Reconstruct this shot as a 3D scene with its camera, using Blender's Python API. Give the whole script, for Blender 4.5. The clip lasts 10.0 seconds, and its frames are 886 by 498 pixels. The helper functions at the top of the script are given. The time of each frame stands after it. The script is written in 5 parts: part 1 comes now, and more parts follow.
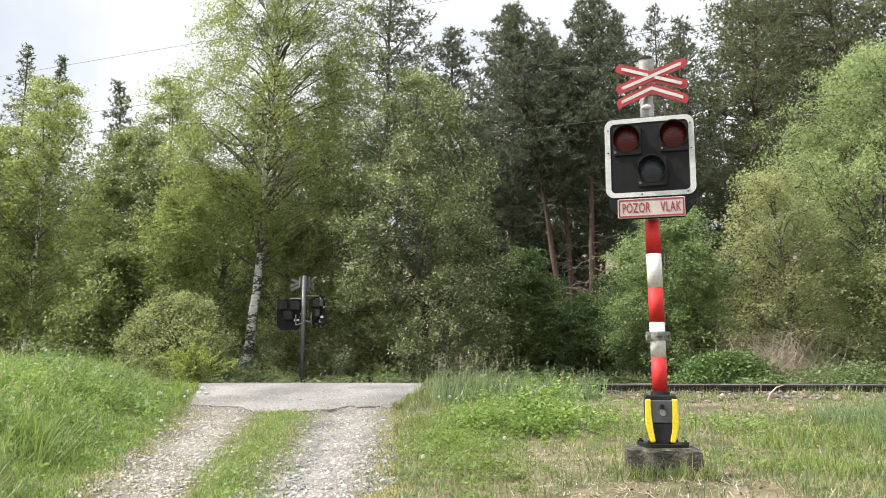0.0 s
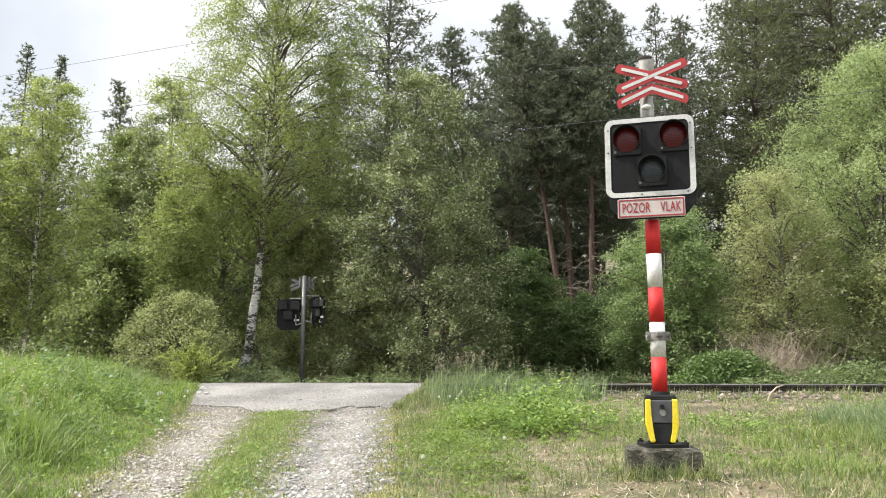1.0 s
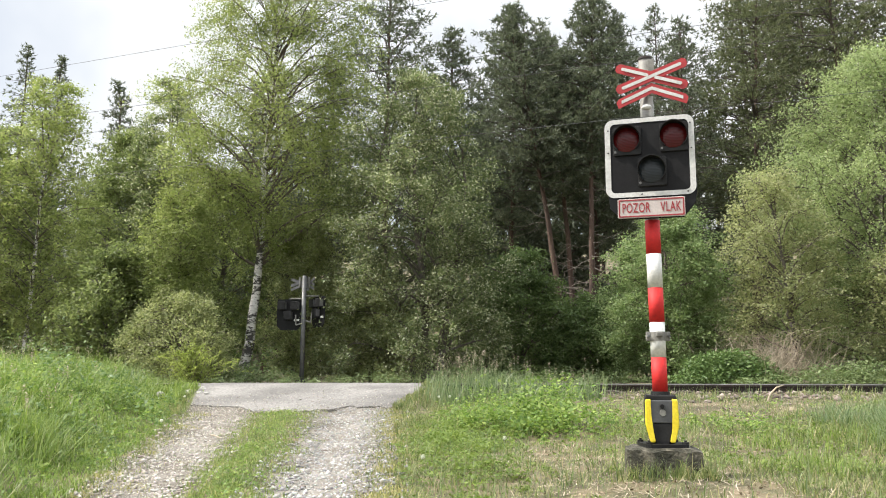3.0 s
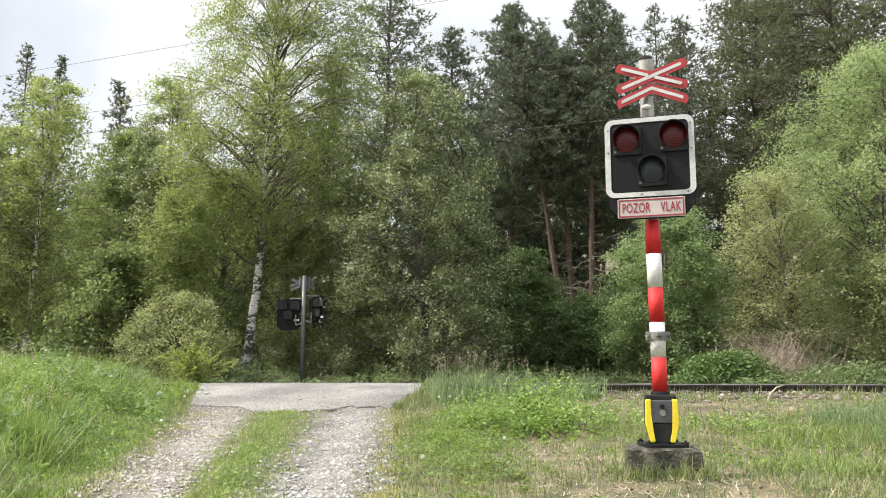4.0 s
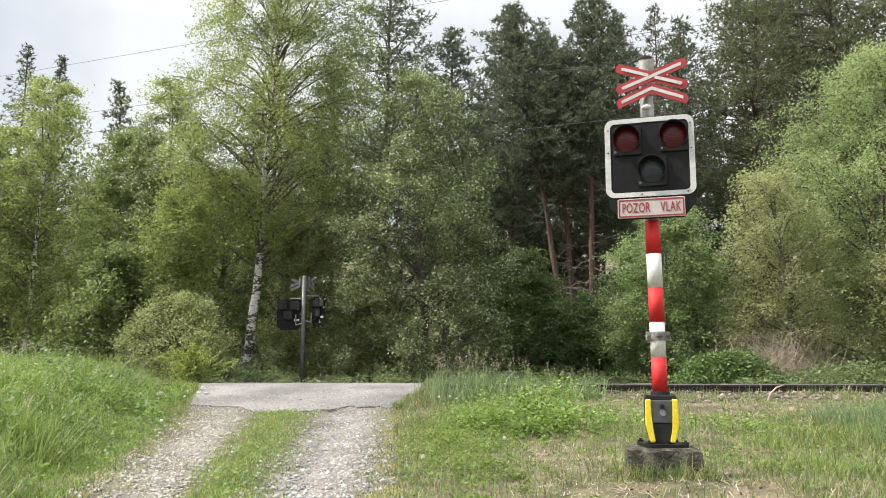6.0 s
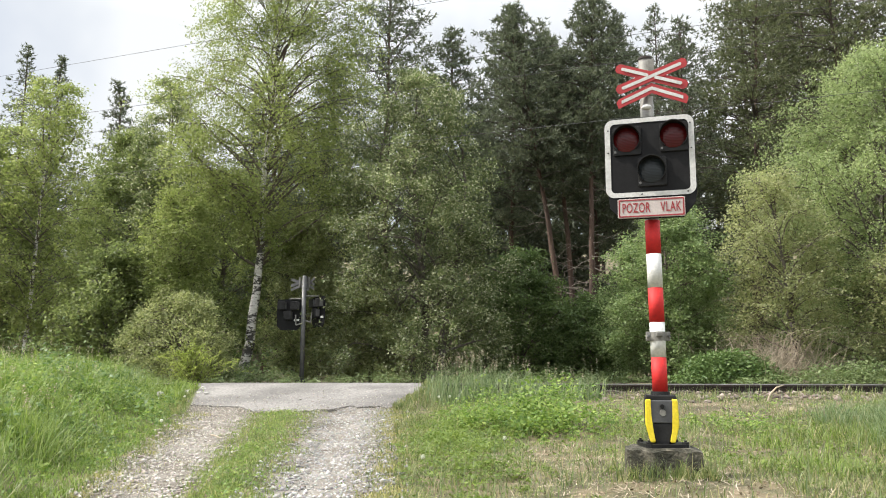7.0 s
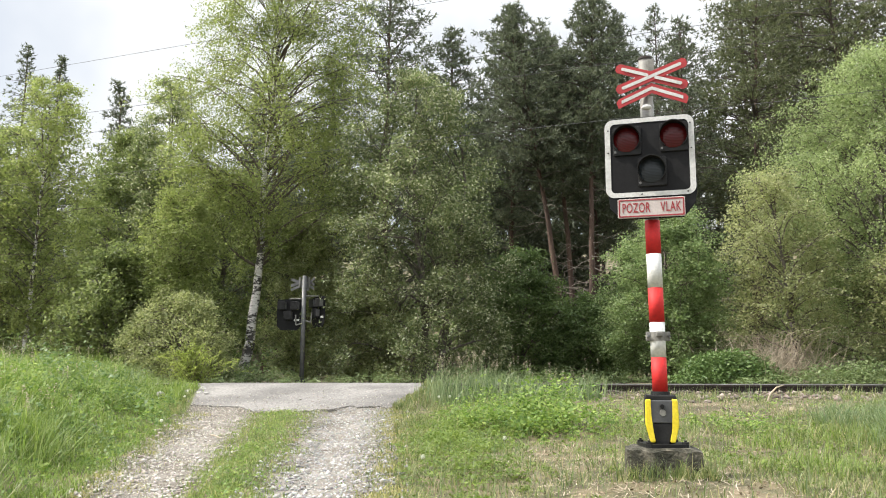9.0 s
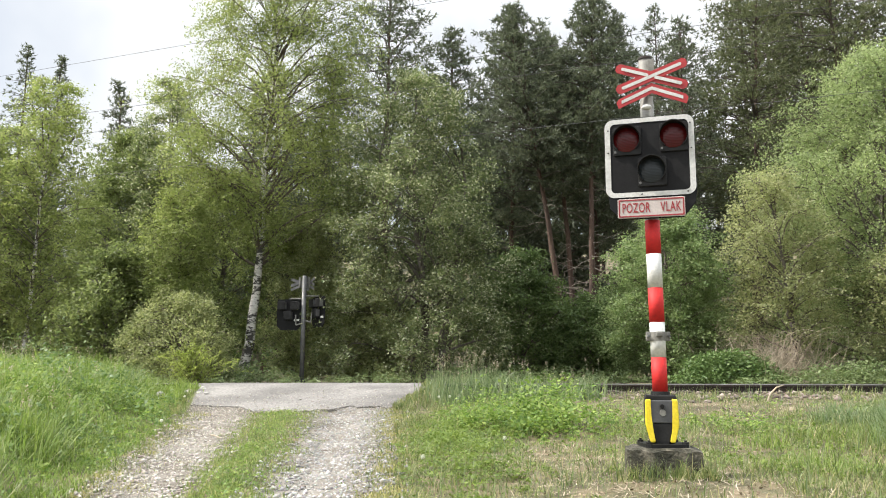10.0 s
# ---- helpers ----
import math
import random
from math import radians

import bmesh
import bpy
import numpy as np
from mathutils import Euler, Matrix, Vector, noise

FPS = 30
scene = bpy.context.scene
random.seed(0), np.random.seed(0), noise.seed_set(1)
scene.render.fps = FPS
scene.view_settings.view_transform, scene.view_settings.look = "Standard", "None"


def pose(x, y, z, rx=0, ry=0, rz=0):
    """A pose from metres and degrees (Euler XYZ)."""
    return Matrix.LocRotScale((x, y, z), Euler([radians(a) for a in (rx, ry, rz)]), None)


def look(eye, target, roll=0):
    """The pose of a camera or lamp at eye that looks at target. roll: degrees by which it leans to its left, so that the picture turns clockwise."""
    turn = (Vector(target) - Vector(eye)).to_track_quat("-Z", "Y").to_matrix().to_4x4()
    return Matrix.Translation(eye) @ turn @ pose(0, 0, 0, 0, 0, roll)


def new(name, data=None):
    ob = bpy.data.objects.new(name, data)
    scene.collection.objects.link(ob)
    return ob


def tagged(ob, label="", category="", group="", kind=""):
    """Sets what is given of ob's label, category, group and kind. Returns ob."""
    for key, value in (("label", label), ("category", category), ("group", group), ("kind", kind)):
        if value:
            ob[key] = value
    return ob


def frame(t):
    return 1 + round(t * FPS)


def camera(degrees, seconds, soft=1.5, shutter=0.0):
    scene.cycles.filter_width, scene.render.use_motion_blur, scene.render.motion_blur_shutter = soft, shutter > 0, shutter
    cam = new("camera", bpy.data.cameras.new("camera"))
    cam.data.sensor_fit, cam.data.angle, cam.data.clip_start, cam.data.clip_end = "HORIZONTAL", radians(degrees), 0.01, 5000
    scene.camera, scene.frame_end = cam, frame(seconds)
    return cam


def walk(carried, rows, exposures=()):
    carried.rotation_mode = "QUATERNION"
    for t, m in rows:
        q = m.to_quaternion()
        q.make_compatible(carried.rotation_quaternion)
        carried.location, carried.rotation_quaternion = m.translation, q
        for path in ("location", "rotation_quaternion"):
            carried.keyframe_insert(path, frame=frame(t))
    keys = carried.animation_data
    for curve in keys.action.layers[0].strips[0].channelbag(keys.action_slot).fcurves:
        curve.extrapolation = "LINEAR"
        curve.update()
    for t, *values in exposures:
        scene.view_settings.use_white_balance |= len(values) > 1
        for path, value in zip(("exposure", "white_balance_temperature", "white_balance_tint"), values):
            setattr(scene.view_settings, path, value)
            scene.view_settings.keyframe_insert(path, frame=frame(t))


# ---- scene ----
cam = camera(60, 10.0, soft=1.0)
EYE = (0.0, 0.0, 0.07)
TILT = 9.7
STAND = pose(*EYE, 90 + TILT, 0, 0)
walk(cam, [(0.0, STAND), (10.0, STAND)], exposures=[(0.0, 0.72), (2.5, 0.72), (4.5, 0.66), (5.5, 0.60), (7.5, 0.65), (9.0, 0.70), (10.0, 0.71)])

# ---------------------------------------------------------------- light
SUN_WAY = Vector((-0.94, -0.02, 1.04)).normalized()
world = bpy.data.worlds.new("sky")
scene.world = world
world.use_nodes = True
wn, wl = world.node_tree.nodes, world.node_tree.links
wn.clear()
w_out = wn.new("ShaderNodeOutputWorld")
w_bg = wn.new("ShaderNodeBackground")
w_sky = wn.new("ShaderNodeTexSky")
w_sky.sky_type = "NISHITA"
w_sky.sun_disc = False
w_sky.sun_elevation = math.asin(SUN_WAY.z)
w_sky.sun_rotation = math.atan2(SUN_WAY.x, SUN_WAY.y)
w_sky.dust_density = 2.0
w_dim = wn.new("ShaderNodeMix")
w_dim.data_type = "RGBA"
w_dim.blend_type = "MULTIPLY"
w_dim.inputs["Factor"].default_value = 1.0
w_dim.inputs["B"].default_value = (0.11, 0.11, 0.11, 1)
w_co = wn.new("ShaderNodeTexCoord")
w_noise = wn.new("ShaderNodeTexNoise")
w_noise.inputs["Scale"].default_value = 2.2
w_noise.inputs["Detail"].default_value = 5.0
w_ramp = wn.new("ShaderNodeValToRGB")
w_ramp.color_ramp.elements[0].position = 0.28
w_ramp.color_ramp.elements[0].color = (0.3, 0.3, 0.3, 1)
w_ramp.color_ramp.elements[1].position = 0.55
w_cloud = wn.new("ShaderNodeMix")
w_cloud.data_type = "RGBA"
w_cloud.inputs["B"].default_value = (0.86, 0.885, 0.91, 1)
wl.new(w_co.outputs["Generated"], w_noise.inputs["Vector"])
wl.new(w_noise.outputs["Fac"], w_ramp.inputs["Fac"])
wl.new(w_sky.outputs["Color"], w_dim.inputs["A"])
wl.new(w_dim.outputs["Result"], w_cloud.inputs["A"])
wl.new(w_ramp.outputs["Color"], w_cloud.inputs["Factor"])
wl.new(w_cloud.outputs["Result"], w_bg.inputs["Color"])
# a bright thin overcast: brightest overhead, a third of that near the horizon
w_sep = wn.new("ShaderNodeSeparateXYZ")
w_high = wn.new("ShaderNodeMapRange")
w_high.inputs["From Min"].default_value = 0.42
w_high.inputs["From Max"].default_value = 1.0
w_high.inputs["To Min"].default_value = 0.74
w_high.inputs["To Max"].default_value = 2.7
wl.new(w_co.outputs["Generated"], w_sep.inputs["Vector"])
wl.new(w_sep.outputs["Z"], w_high.inputs["Value"])
wl.new(w_high.outputs["Result"], w_bg.inputs["Strength"])
wl.new(w_bg.outputs["Background"], w_out.inputs["Surface"])

sun_data = bpy.data.lights.new("sun", "SUN")
sun_data.energy = 4.3
sun_data.angle = radians(1.5)
sun_data.color = (1.0, 0.94, 0.86)
sun = new("sun", sun_data)
sun.matrix_world = look(SUN_WAY * 60, (0, 0, 0))


# ---------------------------------------------------------------- materials
def material(name):
    m = bpy.data.materials.new(name)
    m.use_nodes = True
    nt = m.node_tree
    return m, nt.nodes, nt.links, nt.nodes["Principled BSDF"], nt.nodes["Material Output"]


def noise_node(n, l, scale, detail=4.0, stretch=None, rough=0.55):
    co = n.new("ShaderNodeTexCoord")
    tx = n.new("ShaderNodeTexNoise")
    tx.inputs["Scale"].default_value = scale
    tx.inputs["Detail"].default_value = detail
    tx.inputs["Roughness"].default_value = rough
    if stretch:
        mp = n.new("ShaderNodeMapping")
        mp.inputs["Scale"].default_value = stretch
        l.new(co.outputs["Object"], mp.inputs["Vector"])
        l.new(mp.outputs["Vector"], tx.inputs["Vector"])
    else:
        l.new(co.outputs["Object"], tx.inputs["Vector"])
    return tx


def ramp(n, l, fac, stops):
    r = n.new("ShaderNodeValToRGB")
    e = r.color_ramp.elements
    while len(e) < len(stops):
        e.new(0.5)
    for el, (p, c) in zip(e, stops):
        el.position = p
        el.color = (*c, 1)
    l.new(fac, r.inputs["Fac"])
    return r


def mix_color(n, l, fac, a, b, mode="MIX"):
    m = n.new("ShaderNodeMix")
    m.data_type = "RGBA"
    m.blend_type = mode
    for key, v in (("Factor", fac), ("A", a), ("B", b)):
        if isinstance(v, (int, float)):
            m.inputs[key].default_value = v
        elif isinstance(v, tuple):
            m.inputs[key].default_value = (*v, 1)
        else:
            l.new(v, m.inputs[key])
    return m.outputs["Result"]


def add_bump(n, l, bsdf, height, strength, distance):
    b = n.new("ShaderNodeBump")
    b.inputs["Strength"].default_value = strength
    b.inputs["Distance"].default_value = distance
    l.new(height, b.inputs["Height"])
    l.new(b.outputs["Normal"], bsdf.inputs["Normal"])


def surface(name, stops, scale, rough=0.7, metal=0.0, fine=60.0, bump=0.25, depth=0.01, stretch=None, fine_mix=0.35):
    """Two scales of noise in colour, the finer one in relief."""
    m, n, l, p, o = material(name)
    big = noise_node(n, l, scale, 5.0, stretch)
    small = noise_node(n, l, fine, 3.0, stretch)
    base = ramp(n, l, big.outputs["Fac"], stops)
    grain = ramp(n, l, small.outputs["Fac"], [(0.25, (0.45, 0.45, 0.45)), (0.75, (1.35, 1.35, 1.35))])
    col = mix_color(n, l, fine_mix, base.outputs["Color"], mix_color(n, l, 1.0, base.outputs["Color"], grain.outputs["Color"], "MULTIPLY"))
    l.new(col, p.inputs["Base Color"])
    p.inputs["Roughness"].default_value = rough
    p.inputs["Metallic"].default_value = metal
    add_bump(n, l, p, small.outputs["Fac"], bump, depth)
    return m


def foliage(name, stops, glow=0.45, rough=0.5, patch=0.5, patch_scale=0.35):
    """Leaves: a hue for each leaf, a slow change over the crown, light let through."""
    m, n, l, p, o = material(name)
    geo = n.new("ShaderNodeNewGeometry")
    r = ramp(n, l, geo.outputs["Random Per Island"], stops)
    slow = noise_node(n, l, patch_scale, 3.0)
    tone = ramp(n, l, slow.outputs["Fac"], [(0.3, (0.70, 0.74, 0.72)), (0.7, (1.18, 1.18, 1.08))])
    col = mix_color(n, l, patch, r.outputs["Color"], mix_color(n, l, 1.0, r.outputs["Color"], tone.outputs["Color"], "MULTIPLY"))
    l.new(col, p.inputs["Base Color"])
    p.inputs["Roughness"].default_value = rough
    p.inputs["Specular IOR Level"].default_value = 0.35
    t = n.new("ShaderNodeBsdfTranslucent")
    l.new(mix_color(n, l, 1.0, col, (1.20, 1.22, 1.0), "MULTIPLY"), t.inputs["Color"])
    mx = n.new("ShaderNodeMixShader")
    mx.inputs["Fac"].default_value = glow
    l.new(p.outputs["BSDF"], mx.inputs[1])
    l.new(t.outputs["BSDF"], mx.inputs[2])
    l.new(mx.outputs["Shader"], o.inputs["Surface"])
    return m


LEAF_BIRCH = foliage("birch_leaves", [(0.0, (0.16, 0.205, 0.066)), (0.5, (0.24, 0.285, 0.095)), (0.85, (0.31, 0.35, 0.14)), (1.0, (0.41, 0.43, 0.225))], 0.56)
LEAF_CHERRY = foliage("cherry_leaves", [(0.0, (0.10, 0.135, 0.055)), (0.5, (0.165, 0.20, 0.09)), (0.78, (0.26, 0.285, 0.16)), (1.0, (0.54, 0.55, 0.44))], 0.5)
LEAF_GREEN = foliage("green_leaves", [(0.0, (0.125, 0.16, 0.06)), (0.6, (0.19, 0.23, 0.09)), (1.0, (0.30, 0.34, 0.155))], 0.56)
# leaves below the pines: the shade there is put into their darker colour
LEAF_SHADED = foliage("shade_darkened_leaves", [(0.0, (0.08, 0.12, 0.045)), (0.6, (0.12, 0.175, 0.062)), (1.0, (0.19, 0.245, 0.105))], 0.5)
LEAF_RIGHT = foliage("ash_leaves", [(0.0, (0.17, 0.225, 0.10)), (0.5, (0.26, 0.32, 0.155)), (1.0, (0.39, 0.44, 0.25))], 0.54)
LEAF_HORNBEAM = foliage("hornbeam_leaves", [(0.0, (0.14, 0.205, 0.085)), (0.5, (0.22, 0.295, 0.13)), (1.0, (0.36, 0.42, 0.23))], 0.54)
LEAF_OLIVE = foliage("olive_leaves", [(0.0, (0.22, 0.245, 0.11)), (0.5, (0.31, 0.335, 0.165)), (1.0, (0.43, 0.43, 0.265))], 0.52)
LEAF_HAZEL = foliage("hazel_leaves", [(0.0, (0.18, 0.23, 0.075)), (0.5, (0.265, 0.315, 0.11)), (1.0, (0.40, 0.43, 0.20))], 0.55)
LEAF_WILLOW = foliage("willow_leaves", [(0.0, (0.20, 0.235, 0.10)), (0.5, (0.305, 0.335, 0.155)), (1.0, (0.44, 0.455, 0.26))], 0.54)
LEAF_BRIGHT = foliage("young_leaves", [(0.0, (0.22, 0.28, 0.06)), (1.0, (0.38, 0.43, 0.13))], 0.55)
LEAF_WEED = foliage("weed_leaves", [(0.0, (0.085, 0.155, 0.032)), (0.6, (0.18, 0.275, 0.058)), (1.0, (0.32, 0.40, 0.11))], 0.4, patch=0.4, patch_scale=1.6)
LEAF_CLOVER = foliage("clover_leaves", [(0.0, (0.10, 0.155, 0.03)), (0.6, (0.165, 0.23, 0.05)), (1.0, (0.25, 0.315, 0.09))], 0.4, patch=0.8, patch_scale=3.0)
LEAF_NETTLE = foliage("nettle_leaves", [(0.0, (0.08, 0.14, 0.045)), (1.0, (0.17, 0.24, 0.09))], 0.35)
LEAF_STRIP = foliage("verge_leaves", [(0.0, (0.11, 0.16, 0.065)), (1.0, (0.22, 0.27, 0.13))], 0.38)
# needles tinted olive to stand for sunlight on the right-hand pines
NEEDLE_SUNLIT = foliage("sunlit_needles", [(0.0, (0.078, 0.094, 0.05)), (0.6, (0.13, 0.148, 0.076)), (1.0, (0.205, 0.215, 0.12))], 0.32, 0.5)
NEEDLE = foliage("pine_needles", [(0.0, (0.074, 0.090, 0.062)), (0.6, (0.124, 0.145, 0.098)), (1.0, (0.20, 0.22, 0.148))], 0.32, 0.5)
NEEDLE_FAR = foliage("far_needles", [(0.0, (0.055, 0.068, 0.045)), (1.0, (0.115, 0.13, 0.08))], 0.2, 0.55)
GRASS_LUSH = foliage("lush_grass", [(0.0, (0.105, 0.17, 0.032)), (0.5, (0.185, 0.265, 0.055)), (0.85, (0.285, 0.345, 0.105)), (0.95, (0.32, 0.38, 0.18)), (1.0, (0.44, 0.43, 0.27))], 0.4, 0.45, patch=1.0, patch_scale=3.0)
GRASS_MEADOW = foliage("meadow_grass", [(0.0, (0.09, 0.13, 0.04)), (0.45, (0.165, 0.21, 0.072)), (0.75, (0.26, 0.275, 0.12)), (1.0, (0.43, 0.36, 0.235))], 0.36, 0.45, patch=1.0, patch_scale=3.5)
GRASS_TROD = foliage("trodden_grass", [(0.0, (0.12, 0.165, 0.05)), (0.5, (0.185, 0.24, 0.075)), (0.85, (0.28, 0.31, 0.13)), (1.0, (0.42, 0.37, 0.22))], 0.4, 0.4, patch=1.0, patch_scale=3.5)
GRASS_BLUE = foliage("tall_grass", [(0.0, (0.11, 0.165, 0.075)), (0.6, (0.185, 0.25, 0.125)), (1.0, (0.36, 0.40, 0.25))], 0.4, 0.35)
STRAW = foliage("dry_stalks", [(0.0, (0.30, 0.24, 0.18)), (1.0, (0.56, 0.48, 0.39))], 0.15, 0.7)
DEAD_LEAF = foliage("dead_leaves", [(0.0, (0.10, 0.07, 0.045)), (0.6, (0.20, 0.145, 0.095)), (1.0, (0.36, 0.28, 0.20))], 0.15, 0.75)
FLOWER = foliage("white_petals", [(0.0, (0.65, 0.66, 0.6)), (1.0, (0.8, 0.8, 0.76))], 0.3, 0.6)

BARK_PINE = surface("pine_bark", [(0.3, (0.055, 0.038, 0.030)), (0.55, (0.10, 0.062, 0.046)), (0.8, (0.17, 0.12, 0.09))], 1.2, 0.9, fine=22, bump=0.9, depth=0.03, stretch=(1, 1, 0.35), fine_mix=0.7)
BARK_GREY = surface("grey_bark", [(0.3, (0.06, 0.05, 0.042)), (0.7, (0.16, 0.14, 0.12))], 2.0, 0.9, fine=25, bump=0.8, depth=0.02, stretch=(1, 1, 0.3), fine_mix=0.6)
TWIG = surface("twigs", [(0.3, (0.075, 0.06, 0.048)), (0.7, (0.15, 0.125, 0.10))], 3.0, 0.9)
DEADWOOD = surface("dead_branches", [(0.3, (0.12, 0.10, 0.085)), (0.7, (0.27, 0.23, 0.20))], 3.0, 0.9)


def birch_bark():
    m, n, l, p, o = material("birch_bark")
    a = noise_node(n, l, 3.2, 5.0, (1.0, 1.0, 2.2), 0.7)
    b = noise_node(n, l, 9.0, 3.0, (0.6, 0.6, 5.0))
    white = ramp(n, l, b.outputs["Fac"], [(0.3, (0.42, 0.40, 0.37)), (0.6, (0.68, 0.66, 0.63))])
    mark = ramp(n, l, a.outputs["Fac"], [(0.46, (0, 0, 0)), (0.52, (1, 1, 1))])
    col = mix_color(n, l, mark.outputs["Color"], (0.055, 0.05, 0.045), white.outputs["Color"])
    l.new(col, p.inputs["Base Color"])
    p.inputs["Roughness"].default_value = 0.75
    add_bump(n, l, p, a.outputs["Fac"], 0.6, 0.02)
    return m


BARK_BIRCH = birch_bark()

SOIL = surface("soil", [(0.32, (0.075, 0.062, 0.036)), (0.48, (0.11, 0.10, 0.05)), (0.62, (0.19, 0.15, 0.09)), (0.8, (0.30, 0.245, 0.165))], 2.6, 0.95, fine=45, bump=0.8, depth=0.03, fine_mix=0.7)
GRAVEL = surface("gravel_bed", [(0.3, (0.13, 0.11, 0.085)), (0.5, (0.23, 0.205, 0.17)), (0.75, (0.36, 0.335, 0.295))], 1.3, 0.95, fine=70, bump=1.0, depth=0.03, fine_mix=0.9)
TARMAC = surface("worn_tarmac", [(0.32, (0.115, 0.108, 0.10)), (0.5, (0.18, 0.17, 0.158)), (0.68, (0.25, 0.237, 0.22))], 0.9, 0.9, fine=22, bump=1.0, depth=0.02, fine_mix=1.0)


def stone_material(name, stops):
    m, n, l, p, o = material(name)
    geo = n.new("ShaderNodeNewGeometry")
    r = ramp(n, l, geo.outputs["Random Per Island"], stops)
    g = noise_node(n, l, 40.0)
    l.new(mix_color(n, l, 0.3, r.outputs["Color"], g.outputs["Color"], "OVERLAY"), p.inputs["Base Color"])
    p.inputs["Roughness"].default_value = 0.85
    return m


GREY_STONES = stone_material("grey_gravel_stones", [(0.0, (0.16, 0.156, 0.15)), (0.4, (0.28, 0.273, 0.26)), (0.8, (0.38, 0.37, 0.35)), (1.0, (0.50, 0.485, 0.455))])
STONES = stone_material("gravel_stones", [(0.0, (0.19, 0.17, 0.145)), (0.4, (0.32, 0.29, 0.25)), (0.8, (0.42, 0.385, 0.335)), (1.0, (0.53, 0.50, 0.44))])
BROWN_STONE = surface("brown_stone", [(0.3, (0.13, 0.105, 0.085)), (0.7, (0.26, 0.22, 0.19))], 8.0, 0.9, fine=50, bump=0.6)
BALLAST_STONES = stone_material("ballast_stones", [(0.0, (0.07, 0.055, 0.05)), (0.6, (0.17, 0.13, 0.11)), (1.0, (0.34, 0.28, 0.24))])

RUST = surface("rusty_rail", [(0.3, (0.018, 0.014, 0.012)), (0.7, (0.040, 0.027, 0.021))], 4.0, 0.8, 0.2, fine=80)
STEEL = surface("worn_railhead", [(0.3, (0.17, 0.16, 0.15)), (0.7, (0.30, 0.29, 0.28))], 6.0, 0.35, 0.9, fine=90, bump=0.1)
CONCRETE = surface("old_concrete", [(0.36, (0.022, 0.022, 0.014)), (0.5, (0.055, 0.052, 0.036)), (0.68, (0.17, 0.152, 0.118))], 9.0, 0.95, fine=55, bump=1.0, depth=0.02, fine_mix=0.6)
GALVANISED = surface("galvanised_steel", [(0.3, (0.14, 0.135, 0.12)), (0.7, (0.27, 0.265, 0.24))], 9.0, 0.6, 0.3, fine=70, bump=0.1)
GREY_METAL = surface("grey_metal", [(0.3, (0.10, 0.10, 0.10)), (0.7, (0.17, 0.17, 0.168))], 8.0, 0.5, 0.4, fine=70, bump=0.1)
RED_FOIL = surface("red_foil", [(0.3, (0.47, 0.013, 0.012)), (0.7, (0.55, 0.013, 0.012))], 5.0, 0.68, fine=40, bump=0.04)
WHITE_FOIL = surface("white_foil", [(0.3, (0.60, 0.60, 0.57)), (0.7, (0.70, 0.70, 0.67))], 5.0, 0.5, fine=40, bump=0.04)
RED_PAINT = surface("faded_red_paint", [(0.3, (0.29, 0.016, 0.018)), (0.7, (0.39, 0.028, 0.03))], 7.0, 0.5, fine=60, bump=0.05)
PINK_PLATE = surface("faded_plate", [(0.3, (0.43, 0.37, 0.35)), (0.7, (0.54, 0.48, 0.45))], 6.0, 0.5, fine=60, bump=0.05)
LETTER_RED = surface("letter_red", [(0.3, (0.24, 0.022, 0.028)), (0.7, (0.32, 0.035, 0.04))], 9.0, 0.5, fine=60, bump=0.03)
WHITE_PAINT = surface("weathered_white_paint", [(0.3, (0.46, 0.46, 0.44)), (0.7, (0.60, 0.60, 0.58))], 6.0, 0.5, fine=60, bump=0.05)
BLACK_PANEL = surface("black_panel", [(0.3, (0.009, 0.009, 0.0095)), (0.7, (0.015, 0.015, 0.0155))], 5.0, 0.55, fine=60, bump=0.08)
BLACK_RUBBER = surface("black_plastic", [(0.3, (0.012, 0.012, 0.012)), (0.7, (0.028, 0.028, 0.028))], 9.0, 0.5, fine=70, bump=0.1)
DARK_GREY = surface("dark_grey_plastic", [(0.3, (0.052, 0.054, 0.056)), (0.7, (0.078, 0.080, 0.083))], 9.0, 0.5, fine=70, bump=0.1)
YELLOW = surface("yellow_reflector", [(0.3, (0.72, 0.55, 0.02)), (0.7, (0.82, 0.66, 0.04))], 9.0, 0.4, fine=60, bump=0.05)
WIRE = surface("wire", [(0.3, (0.05, 0.05, 0.05)), (0.7, (0.09, 0.09, 0.09))], 2.0, 0.6)
SLEEPER = surface("sleeper_wood", [(0.3, (0.05, 0.04, 0.033)), (0.7, (0.11, 0.09, 0.075))], 3.0, 0.9, fine=30, bump=0.7, stretch=(1, 6, 6))


def lens_material(name, color, rough=0.12):
    m, n, l, p, o = material(name)
    w = n.new("ShaderNodeTexWave")
    w.wave_type = "RINGS"
    w.rings_direction = "Y"
    w.inputs["Scale"].default_value = 26.0
    co = n.new("ShaderNodeTexCoord")
    l.new(co.outputs["Object"], w.inputs["Vector"])
    p.inputs["Base Color"].default_value = (*color, 1)
    p.inputs["Roughness"].default_value = rough
    p.inputs["Coat Weight"].default_value = 0.12
    p.inputs["Specular IOR Level"].default_value = 0.25
    p.inputs["Coat Roughness"].default_value = 0.15
    add_bump(n, l, p, w.outputs["Fac"], 0.25, 0.004)
    return m


LENS_RED = lens_material("red_lens", (0.062, 0.004, 0.004))
LENS_CLEAR = lens_material("clear_lens", (0.022, 0.027, 0.030))
